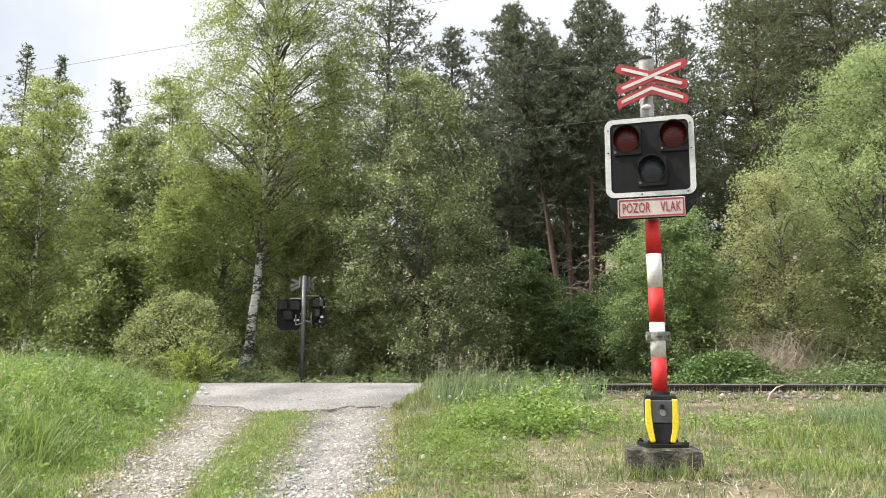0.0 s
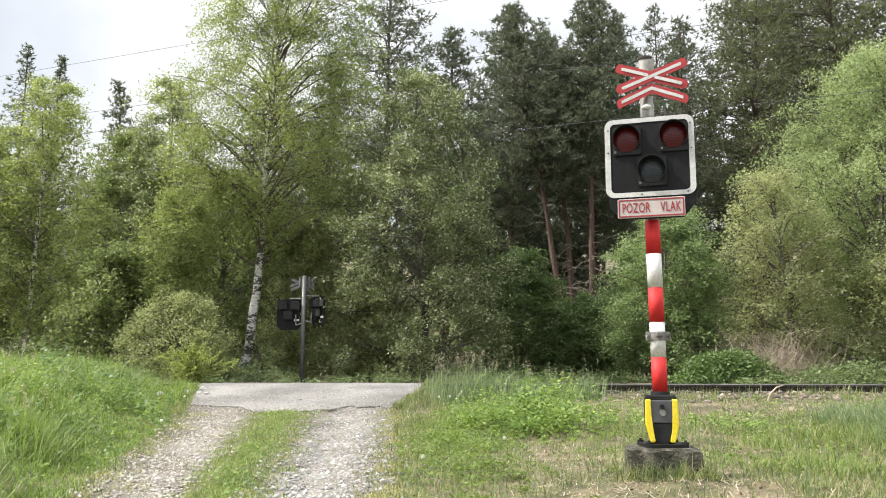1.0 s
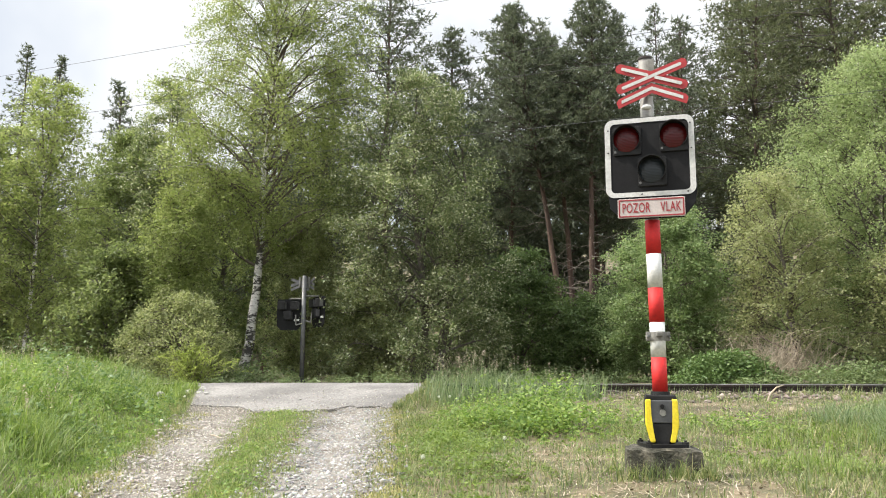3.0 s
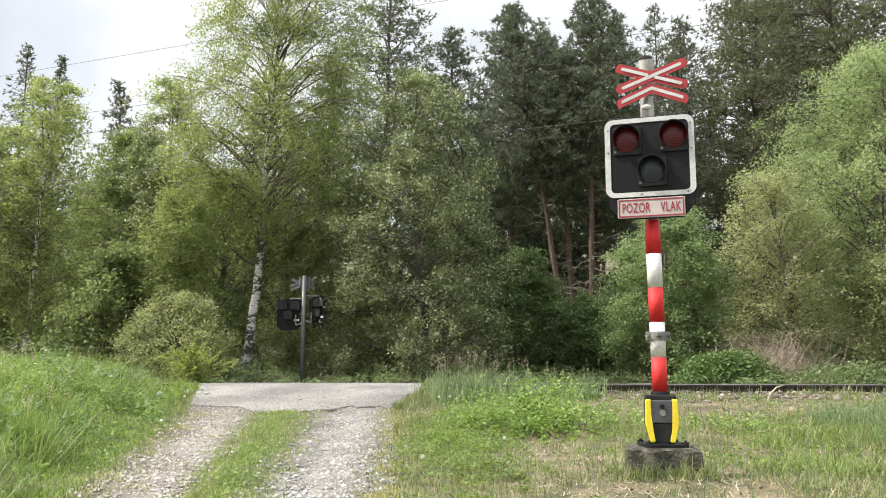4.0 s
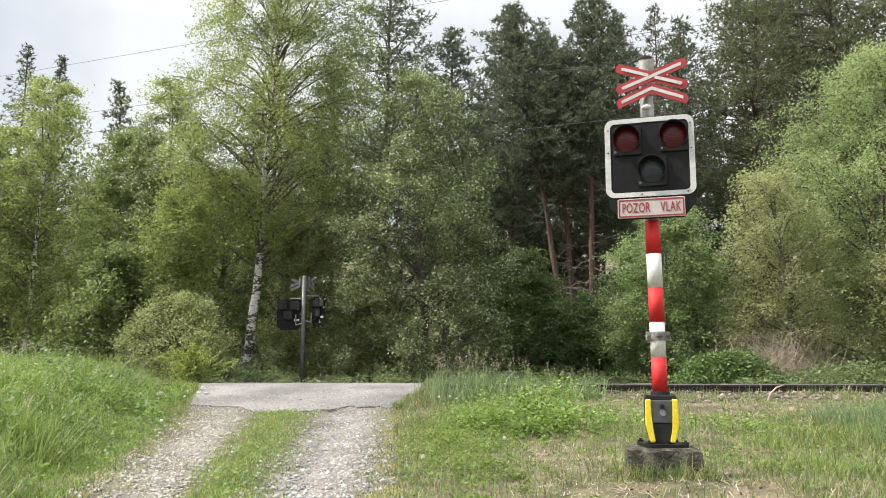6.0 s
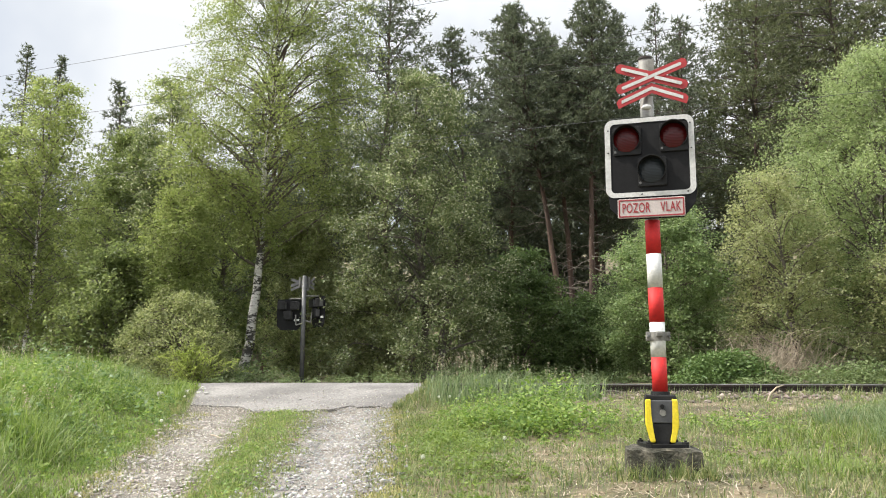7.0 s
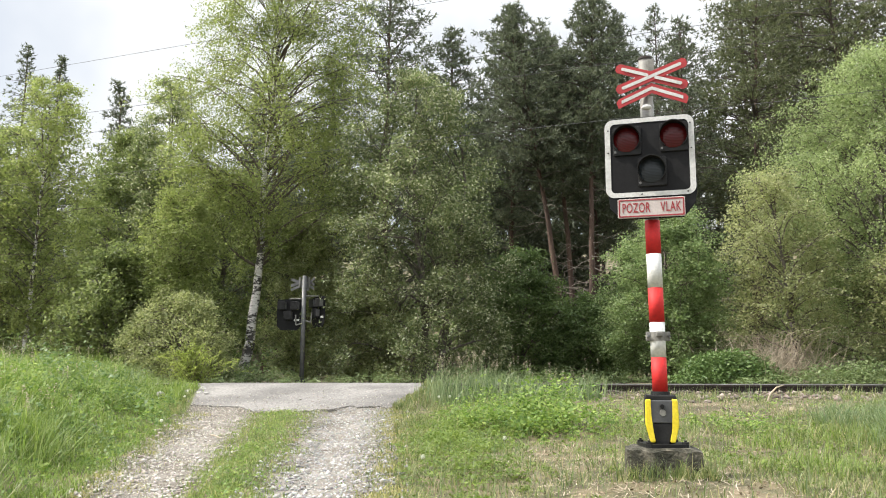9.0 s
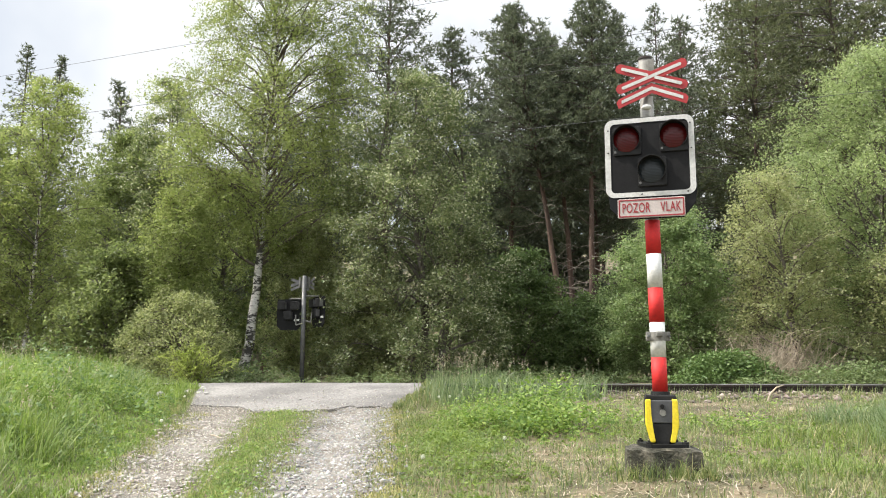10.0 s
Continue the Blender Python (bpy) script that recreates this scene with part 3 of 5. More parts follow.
def lens_disc(bm, x, z, r, y, m):
    rings = [(0.0, 0.020), (0.35, 0.018), (0.7, 0.010), (1.0, 0.0)]
    n = 28
    prev = None
    for q, bulge in rings:
        if q == 0:
            prev = [bm.verts.new(m @ Vector((x, y - bulge, z)))]
            continue
        row = [bm.verts.new(m @ Vector((x + q * r * math.cos(2 * math.pi * i / n), y - bulge, z + q * r * math.sin(2 * math.pi * i / n)))) for i in range(n)]
        for i in range(n):
            j = (i + 1) % n
            if len(prev) == 1:
                bm.faces.new((prev[0], row[i], row[j]))
            else:
                bm.faces.new((prev[i], row[i], row[j], prev[j]))
        prev = row


LAMPS = ((-0.185, 0.155, "red"), (0.200, 0.165, "red"), (0.015, -0.125, "clear"))


def signal_head(sig, m, front=True):
    """Panel with three lamps; m sets it on its post."""
    bm = bmesh.new()
    shape = rounded(0.745, 0.70, 0.075)
    low = [(-0.35, -0.30), (-0.335, -0.44), (-0.24, -0.535), (0.26, -0.535), (0.355, -0.42), (0.372, -0.30)]
    top = [p for p in shape if p[1] > -0.28]
    right = [p for p in top if p[0] > 0]
    left = [p for p in top if p[0] <= 0]
    right.sort(key=lambda p: math.atan2(p[1], p[0]))
    left.sort(key=lambda p: math.atan2(p[1], -p[0]))
    slab(bm, low + right + left[::-1], -0.004, 0.012, m, 0.003)
    panel = part("panel", bm, BLACK_PANEL, sig, "black enamelled panel")
    if front:
        bm = bmesh.new()
        inner = [(x * 0.875, z * 0.885) for x, z in rounded(0.735, 0.69, 0.045)]
        frame_slab(bm, rounded(0.735, 0.69, 0.072), inner, -0.010, -0.0045)
        bm.transform(m)
        part("border", bm, WHITE_PAINT, panel, "white painted border")
        for x, z in ((-0.340, 0.05), (0.340, 0.05), (0.338, 0.27), (-0.338, 0.25), (-0.07, -0.325), (0.3, -0.32)):
            bm = bmesh.new()
            rod(bm, m @ Vector((x, -0.010, z)), m @ Vector((x, -0.015, z)), 0.006, sides=8)
            part("rivet", bm, BLACK_RUBBER, panel)
    for x, z, tint in LAMPS:
        if front:
            bm = bmesh.new()
            slab(bm, rounded(0.235, 0.25, 0.015, x + 0.005, z - 0.01, 2), -0.022, -0.0045, m, 0.004)
            plate = part("lamp_plate", bm, BLACK_RUBBER, panel)
            bm = bmesh.new()
            lens_disc(bm, x, z, 0.108, -0.026, m)
            part("lens", bm, LENS_RED if tint == "red" else LENS_CLEAR, panel, "dark red unlit lens" if tint == "red" else "dark clear unlit lens", True)
            bm = bmesh.new()
            hood(bm, x, z, 0.110, -0.022, -0.105, m)
            part("hood", bm, BLACK_RUBBER, panel)
            bm = bmesh.new()
            rod(bm, m @ Vector((x - 0.095, -0.022, z - 0.105)), m @ Vector((x - 0.095, -0.030, z - 0.105)), 0.010, sides=10)
            part("plate_screw", bm, GREY_METAL, panel)
        bm = bmesh.new()
        box(bm, (x, 0.09, z), (0.23, 0.155, 0.24), m, 0.012)
        case = part("lamp_case", bm, BLACK_RUBBER, panel)
        bm = bmesh.new()
        box(bm, (x - 0.117, 0.09, z), (0.004, 0.12, 0.2), m)
        part("case_lid", bm, GREY_METAL if not front else BLACK_RUBBER, panel)
    if not front:
        bm = bmesh.new()
        box(bm, (-0.22, 0.02, -0.25), (0.16, 0.004, 0.06), m)
        part("type_plate", bm, WHITE_PAINT, panel)
    return panel


def warning_cross(sig, m, z, back=False):
    faces = GREY_METAL if back else RED_PAINT
    for a, y in ((20, -0.006), (-20, 0.0)):
        bm = bmesh.new()
        cross_bar(bm, 0.59, 0.080, a, z, y - 0.006, y, m)
        bar = part("cross_bar", bm, faces, sig, "grey back of a crossed bar" if back else "red bar with a white stripe")
        if not back:
            bm = bmesh.new()
            if a > 0:
                cross_bar(bm, 0.50, 0.026, a, z, y - 0.0085, y - 0.0065, m)
            else:
                # the two halves butt against the other bar's stripe and lie in its plane
                for at in (-1, 1):
                    cross_bar(bm, 0.224, 0.026, a, z - at * 0.138 * math.sin(radians(20)), -0.0145, -0.0125, m, at * 0.138 * math.cos(radians(20)))
            part("stripe", bm, WHITE_PAINT, bar, "white reflective stripe")
    bm = bmesh.new()
    chevron(bm, 0.285, 0.080, 0.118, z - 0.100, -0.006, 0.0, m, 0.020)
    low = part("lower_bar", bm, faces, sig, "grey back of an angled bar" if back else "red angled bar with a white stripe")
    if not back:
        bm = bmesh.new()
        chevron(bm, 0.240, 0.026, 0.0994, z - 0.100, -0.0085, -0.0065, m)
        part("stripe", bm, WHITE_PAINT, low, "white reflective stripe")
    bm = bmesh.new()
    box(bm, (0, 0.02, z), (0.05, 0.05, 0.30), m, 0.004)
    part("cross_bracket", bm, GALVANISED, sig)


signal = thing("warning_signal", pose(1.67, 6.0, -0.425), "level crossing signal with unlit lamps on a red and white post", "crossing signal", "crossing signals")
bm = bmesh.new()
rod(bm, (0, 0, 0.0), (0, 0, 3.11), 0.053, sides=28)
part("post", bm, GALVANISED, signal, "galvanised steel post", True)
bm = bmesh.new()
rod(bm, (0, 0, 3.105), (0, 0, 3.125), 0.060, 0.055, 28)
part("post_cap", bm, RUST, signal, "rusty post cap")
for k in range(5):
    bm = bmesh.new()
    rod(bm, (0, 0, 0.40 + 0.27 * k), (0, 0, 0.668 + 0.27 * k), 0.058, sides=32)
    part("band", bm, (RED_FOIL, WHITE_FOIL)[k % 2], signal, "red reflective sleeve" if k % 2 == 0 else "white reflective sleeve", True)
HEAD = pose(-0.026, -0.10, 2.25, 0, 0.6, -17) @ Matrix.Scale(0.94, 4)
signal_head(signal, HEAD)
CROSS = pose(-0.008, -0.085, 0, 0, 0.6, -16)
warning_cross(signal, CROSS, 2.925)
bm = bmesh.new()
slab(bm, rounded(0.545, 0.165, 0.012, 0, -0.445, 2), -0.020, -0.006, HEAD, 0.002)
plate = part("sign_plate", bm, PINK_PLATE, signal, "faded white plate with red lettering")
bm = bmesh.new()
frame_slab(bm, rounded(0.530, 0.150, 0.008, 0, -0.445, 2), rounded(0.508, 0.128, 0.006, 0, -0.445, 2), -0.023, -0.0205)
bm.transform(HEAD)
part("plate_border", bm, LETTER_RED, plate, "thin red line")
for word, at in (("POZOR", -0.122), ("VLAK", 0.158)):
    lettering(word, 0.105, LETTER_RED, plate, HEAD @ pose(at, -0.0225, -0.447, 90, 0, 0) @ Matrix.Diagonal((0.60, 1.12, 1, 1)), "red word " + word)
bm = bmesh.new()
box(bm, (0, -0.05, 2.1), (0.10, 0.09, 0.12), None, 0.008)
part("panel_bracket", bm, GREY_METAL, signal)
bm = bmesh.new()
box(bm, (0, -0.05, 2.5), (0.10, 0.09, 0.12), None, 0.008)
part("panel_bracket", bm, GREY_METAL, signal)
bm = bmesh.new()
bmesh.ops.create_uvsphere(bm, u_segments=14, v_segments=8, radius=0.032, matrix=Matrix.Translation((-0.03, -0.10, 2.66)) @ Matrix.Diagonal((1.3, 1, 0.7, 1)))
part("cable_gland", bm, WHITE_PAINT, signal, "pale rounded cable cover", True)
bm = bmesh.new()
rod(bm, (0, 0, 0.795), (0, 0, 0.865), 0.063, sides=28)
box(bm, (0.074, -0.01, 0.83), (0.038, 0.028, 0.07), None, 0.004)
box(bm, (-0.074, -0.01, 0.83), (0.038, 0.028, 0.07), None, 0.004)
box(bm, (-0.005, -0.068, 0.842), (0.05, 0.03, 0.035), None, 0.008)
part("clamp", bm, GALVANISED, signal, "galvanised steel pipe clamp")
for s in (-1, 1):
    bm = bmesh.new()
    rod(bm, (s * 0.080, -0.05, 0.83), (s * 0.080, 0.03, 0.83), 0.010, sides=6)
    part("clamp_bolt", bm, GREY_METAL, signal)
# foot cover
bm = bmesh.new()
outline = [(-0.125, 0.385), (0.115, 0.385), (0.125, 0.36), (0.135, 0.17), (0.098, 0.03), (-0.098, 0.03), (-0.135, 0.17), (-0.135, 0.36)]
slab(bm, outline, -0.11, 0.11, None, 0.012)
rod(bm, (0, 0, 0.37), (0, 0, 0.41), 0.085, 0.078, 24)
foot = part("foot_cover", bm, BLACK_RUBBER, signal, "black plastic foot cover")
foot.matrix_basis = pose(0, 0, 0, 0, 0, -11) @ Matrix.Diagonal((0.90, 0.80, 1, 1))
bm = bmesh.new()
slab(bm, [(-0.105, 0.345), (0.095, 0.345), (0.085, 0.175), (-0.095, 0.175)], -0.135, -0.112, None, 0.008)
part("cover_plate", bm, DARK_GREY, foot, "grey front plate")
bm = bmesh.new()
slab(bm, [(-0.095, 0.172), (0.085, 0.172), (0.040, 0.0), (-0.05, 0.0)], -0.130, -0.112, None, 0.008)
part("lower_plate", bm, BLACK_RUBBER, foot)
for s in (-1, 1):
    bm = bmesh.new()
    o = [(0.086, 0.345), (0.092, 0.352), (0.124, 0.352), (0.132, 0.342), (0.136, 0.165), (0.104, 0.044), (0.096, 0.034), (0.066, 0.034), (0.058, 0.044), (0.088, 0.160)]
    slab(bm, [(s * x - 0.004, z) for x, z in o][::s], -0.142, -0.112, None, 0.009)
    part("reflector", bm, YELLOW, foot, "yellow reflective strip")
bm = bmesh.new()
rod(bm, (0.0, -0.135, 0.30), (0.0, -0.158, 0.30), 0.020, 0.016, 16)
part("knob", bm, BLACK_RUBBER, foot)
bm = bmesh.new()
rod(bm, (0.004, -0.135, 0.252), (0.004, -0.146, 0.252), 0.026, 0.024, 18)
part("lock", bm, GALVANISED, foot, "round metal lock")
bm = bmesh.new()
slab(bm, rounded(0.32, 0.32, 0.03, 0, 0, 2), 0.0, 0.025)
bm.transform(pose(0, 0, 0.0, 90, 0, 0))
part("foot_plate", bm, BLACK_RUBBER, signal)
for x, y in ((-0.135, -0.13), (0.135, -0.13), (-0.135, 0.13), (0.135, 0.13)):
    bm = bmesh.new()
    rod(bm, (x, y, 0.0), (x, y, 0.052), 0.010, sides=8)
    rod(bm, (x, y, 0.015), (x, y, 0.04), 0.024, sides=6)
    part("anchor_bolt", bm, BLACK_RUBBER, signal)


def concrete_block():
    bm = bmesh.new()
    bmesh.ops.create_cube(bm, size=1.0)
    bmesh.ops.subdivide_edges(bm, edges=bm.edges, cuts=23, use_grid_fill=True)
    for w in bm.verts:
        c = w.co
        top = c.z + 0.5
        flare = 1.0 + 0.06 * (1 - top)
        q = Vector((c.x * 0.54 * flare, c.y * 0.46 * flare, (c.z - 0.5) * 0.34))
        edge = max(abs(c.x), abs(c.y)) * 2
        if edge > 0.85 and top > 0.9:
            q.z -= 0.010 + 0.03 * max(0.0, noise.noise(q * 7))
        q += Vector((noise.noise(q * 11), noise.noise(q * 11 + Vector((5, 0, 0))), 0.6 * noise.noise(q * 11 + Vector((0, 7, 0))))) * 0.007
        q += Vector((noise.noise(q * 33), noise.noise(q * 33 + Vector((5, 0, 0))), noise.noise(q * 33 + Vector((0, 5, 0))))) * 0.004
        q.z -= 0.05 * max(0.0, abs(c.x) * 2 - 0.75) * max(0.0, 0.5 + 0.5 * c.x)
        w.co = q
    me = bpy.data.meshes.new("concrete_base")
    bmesh.ops.recalc_face_normals(bm, faces=bm.faces)
    bm.to_mesh(me)
    bm.free()
    me.materials.append(CONCRETE)
    for p in me.polygons:
        p.use_smooth = True
    me.set_sharp_from_angle(angle=radians(22))
    ob = new("concrete_base", me)
    ob.matrix_basis = pose(1.665, 6.0, -0.427, 0, 0, -12)
    return tagged(ob, "weathered mossy concrete block under the signal post", "concrete base")


concrete_block()

# the signal across the line, seen from behind
far = thing("warning_signal", pose(-4.0, 22.0, 0.0), "grey crossing signal seen from behind, two black heads", "crossing signal", "crossing signals")
bm = bmesh.new()
rod(bm, (0, 0, 0), (0, 0, 3.04), 0.065, sides=20)
part("post", bm, GREY_METAL, far, "grey steel post", True)
bm = bmesh.new()
slab(bm, [(-0.2, 0.0), (0.2, 0.0), (0.13, 0.06), (0.09, 0.10), (-0.09, 0.10), (-0.13, 0.06)], -0.15, 0.15, None, 0.01)
part("foot_cover", bm, BLACK_RUBBER, far)
for dx, turn, zz in ((-0.42, 172, 2.02), (0.42, 128, 2.10)):
    signal_head(far, pose(dx, 0.10, zz, 0, 0, turn), False)
    bm = bmesh.new()
    rod(bm, (0, 0, zz + 0.36), (dx, 0.05, zz + 0.36), 0.022, sides=10)
    part("upper_arm", bm, GALVANISED, far, "grey tubular bracket")
    bm = bmesh.new()
    rod(bm, (0, 0, zz - 0.33), (dx * 0.5, 0.0, zz - 0.40), 0.020, sides=10)
    rod(bm, (dx * 0.5, 0.0, zz - 0.40), (dx * 0.55, 0.03, zz - 0.1), 0.020, sides=10)
    part("bracket_arm", bm, GALVANISED, far, "grey tubular bracket")
for turn, dx in ((172, -0.14), (128, 0.14)):
    warning_cross(far, pose(dx, 0.08, 0, 0, 0, turn), 2.86, True)

# ---------------------------------------------------------------- overhead wires


def wire(offset, height, sag, r=0.0055):
    ts = np.linspace(-60, 45, 60)
    base = Vector((0, RAIL_S, 0)) + SIDE * offset
    pts = [tuple(base + WAY * t + Vector((0, 0, height - sag * (1 - ((t + 8) / 52) ** 2)))) for t in ts]
    v, f = tubes([(pts, [r] * len(pts))], 5)
    ob = new("overhead_wire", raw_mesh("overhead_wire", v, f, WIRE, True))
    return tagged(ob, "thin dark overhead wire beside the railway", "wire", "overhead wires", "structure")


for off, hgt in ((2.5, 5.75), (2.4, 7.62), (2.9, 7.22), (2.5, 9.25)):
    wire(off, hgt, 0.0)

# ---------------------------------------------------------------- trees


def curve_points(a, b, rng, n=6, bow=0.12, drop=0.0):
    a, b = np.asarray(a, float), np.asarray(b, float)
    t = np.linspace(0, 1, n)[:, None]
    p = a + (b - a) * t
    length = np.linalg.norm(b - a)
    off = rng.normal(0, bow * length, 3)
    p = p + np.sin(t * math.pi) * off
    p[:, 2] += np.sin(t[:, 0] * math.pi) * bow * length - drop * length * t[:, 0] ** 2
    return p


def trunk_at(trunk, z):
    t = np.asarray(trunk, float)
    return np.array([np.interp(z, t[:, 2], t[:, 0]), np.interp(z, t[:, 2], t[:, 1]), z])


def crown_lobes(rng, trunk, profile, n, squash=0.75, deep=1.0):
    """Lobes wound round the trunk inside a profile of (height, radius)."""
    zs, rs = [p[0] for p in profile], [p[1] for p in profile]
    lobes = []
    area = np.cumsum([1.0 + np.interp(zs[0] + (zs[-1] - zs[0]) * (i + 0.5) / 60, zs, rs) for i in range(60)])
    for i in range(n):
        q = (i + 0.5) / n * area[-1]
        z = zs[0] + (zs[-1] - zs[0]) * (np.searchsorted(area, q) + 0.5) / 60
        R = np.interp(z, zs, rs)
        a = i * 2.39996 + rng.uniform(-0.4, 0.4)
        k = rng.uniform(0.45, 0.88)
        c = trunk_at(trunk, z) + np.array([math.cos(a) * R * k, math.sin(a) * R * k * deep, 0])
        r = R * rng.uniform(0.28, 0.42) + 0.25
        lobes.append((c, np.array([r, r * max(deep, 0.7), r * squash])))
    return lobes


LUSH = 2.1      # leaves on each twig
BROAD = 1.06     # leaf size


def leafy_tree(name, at, label, category, trunk, radius, profile, lobes, twigs, leaves, size, bark, leaf, seed, droop=0.15, group="", stems=(), spread=0.13, up=0.5, kind="", deep=1.0):
    """A broadleaved tree: trunk, a limb to each lobe of the crown, twigs, and leaves along the twigs."""
    rng = np.random.default_rng(seed)
    ob = thing(name, pose(at[0], at[1], float(land(at[0], at[1])) - 0.04), label, category, group, kind)
    paths = []
    for tr, r0 in [(trunk, radius), *stems]:
        tr = np.asarray(tr, float)
        z = np.linspace(0, 1, 16)
        src = np.linspace(0, 1, len(tr))
        pts = np.stack([np.interp(z, src, tr[:, k]) for k in range(3)], 1)
        pts[1:-1, :2] += rng.normal(0, r0 * 0.22, (14, 2))
        rad = r0 * (1.0 - 0.9 * z) + 0.008
        rad[0] *= 1.25
        pts[0, 2] -= 0.15
        paths.append((pts, rad))
    v, f = tubes(paths, 10)
    child("trunk", raw_mesh("trunk", v, f, bark, True), ob)
    centres, small = [], []
    trees = [np.asarray(t, float) for t in [trunk] + [s[0] for s in stems]]
    for i, (c, R) in enumerate(crown_lobes(rng, trunk, profile, int(lobes * 1.3), 0.75, deep)):
        tr = trees[i % len(trees)]
        base_z = rng.uniform(0.82, 1.06) * max(0.35 * c[2], min(c[2] - 0.55 * np.hypot(*(c[:2] - trunk_at(tr, c[2])[:2])), tr[-1][2] * 0.97))
        limb = curve_points(trunk_at(tr, base_z), c, rng, 7, 0.10)
        r0 = max(0.02, radius * 0.42 * (1 - base_z / (tr[-1][2] + 1.0)))
        lv, lf = tubes([(limb, np.linspace(r0, 0.010, 7))], 6)
        child("limb", raw_mesh("limb", lv, lf, bark if radius > 0.1 and bark is not BARK_BIRCH else TWIG, True), ob)
        for k in range(int(twigs * 0.75)):
            d = unit(rng.normal(size=3))
            q = rng.uniform(0.25, 1.0) ** 0.55 * rng.uniform(0.8, 1.25)
            e = c + d * R * q
            e[2] -= droop * np.linalg.norm(R) * rng.random()
            s = limb[rng.integers(3, 7)]
            tw = curve_points(s, e, rng, 4, 0.10, droop)
            if k % 2 == 0:
                small.append((tw, np.linspace(0.010, 0.003, 4)))
            m = max(4, int(LUSH * leaves * rng.uniform(0.5, 1.5)))
            t = rng.uniform(0.35, 1.08, m) ** 0.8
            src = np.linspace(0, 1, 4)
            p = np.stack([np.interp(t, src, tw[:, j]) for j in range(3)], 1)
            p += rng.normal(0, spread, (m, 3)) * np.array([1, 1, 0.75])
            p[:, 2] -= droop * 0.4 * rng.random(m)
            centres.append(p)
    if small:
        v, f = tubes(small, 3)
        tagged(child("twig_spray", raw_mesh("twig_spray", v, f, TWIG), ob), kind="stuff")
    pts = np.concatenate(centres)
    pts = pts[pts[:, 2] > 0.03]
    v, f = kite_arrays(rng, pts, BROAD * size, up=up, hang=droop * 4)
    child("crown", raw_mesh("crown", v, f, leaf), ob)
    return ob


def needles(rng, tips, ways, count, length, width):
    n = len(tips)
    p = np.repeat(tips, count, 0)
    d = unit(np.repeat(ways, count, 0) * 0.7 + rng.normal(0, 0.75, (n * count, 3)) + np.array([0, 0, 0.25]))
    side = unit(np.cross(d, rng.normal(size=(n * count, 3))))
    L = length * rng.uniform(0.6, 1.2, (n * count, 1))
    a = p - side * width * 0.5
    b = p + side * width * 0.5
    c = p + d * L
    v = np.stack([a, b, c], 1).reshape(-1, 3)
    return v, np.arange(3 * n * count).reshape(-1, 3)


def pine_parts(rng, height, crown_base, reach, lean, whorls, tufts, shape, radius, dead, sag=0.0):
    trunk = np.array([[lean[0] * t ** 1.3, lean[1] * t, height * t] for t in np.linspace(0, 1, 16)])
    trunk[1:-1, :2] += np.cumsum(rng.normal(0, 0.035, (14, 2)), 0)
    rad = radius * (1 - 0.93 * np.linspace(0, 1, 16)) + 0.01
    trunk[0, 2] -= 0.3
    branches, tips, ways = [], [], []
    for i in range(whorls):
        q = (i + rng.uniform(0.1, 0.9)) / whorls
        z = crown_base + (height - crown_base) * q
        R = reach * np.interp(q, [0, 0.15, 0.4, 0.75, 1.0], shape)
        for k in range(4):
            a = i * 1.3 + k * 1.5708 + rng.uniform(-0.5, 0.5)
            L = R * rng.uniform(0.55, 1.25)
            zk = min(z + rng.uniform(-0.7, 0.7) * (height - crown_base) / whorls, height * 0.995)
            s = trunk_at(trunk, zk)
            e = s + np.array([math.cos(a) * L, math.sin(a) * L, L * (rng.uniform(-0.1, 0.4) - sag)])
            br = curve_points(s, e, rng, 6, 0.07)
            branches.append((br, np.linspace(0.016 + 0.009 * L, 0.005, 6)))
            m = int(tufts * (0.4 + L / reach))
            src = np.linspace(0, 1, 6)
            # shoots gather in pads on the side twigs, with gaps between them
            pads = max(2, m // 5)
            t = rng.uniform(0.25, 1.05, pads)
            p = np.stack([np.interp(t, src, br[:, j]) for j in range(3)], 1)
            w = rng.normal(0, 1, (pads, 3)) * np.array([0.30, 0.30, 0.17]) * L * 0.6 * (1.25 - t)[:, None]
            of = rng.integers(0, pads, m)
            near = rng.normal(0, 1, (m, 3)) * np.array([0.17, 0.17, 0.085]) * (0.6 + 0.25 * L)
            tips.append((p + w)[of] + near + np.array([0, 0, 0.06]))
            ways.append(unit(near * 2.0 + w[of] * 0.5 + (e - s) * 0.15 + np.array([0, 0, 0.25])))
    for i in range(dead):
        z = crown_base * rng.uniform(0.3, 1.0)
        a = rng.uniform(0, 6.28)
        L = rng.uniform(0.3, 1.7)
        s = trunk_at(trunk, z)
        q = curve_points(s, s + np.array([math.cos(a) * L, math.sin(a) * L, rng.normal(-0.1, 0.35) * L]), rng, 5, 0.02)
        q[1:] += rng.normal(0, 0.05 * L, (4, 3))
        branches.append((q, np.linspace(0.015, 0.004, 5)))
    return trunk, rad, branches, np.concatenate(tips), np.concatenate(ways)


PINE_SHAPE = (0.55, 1.0, 1.0, 0.62, 0.12)
SPRUCE_SHAPE = (1.0, 0.95, 0.7, 0.32, 0.04)


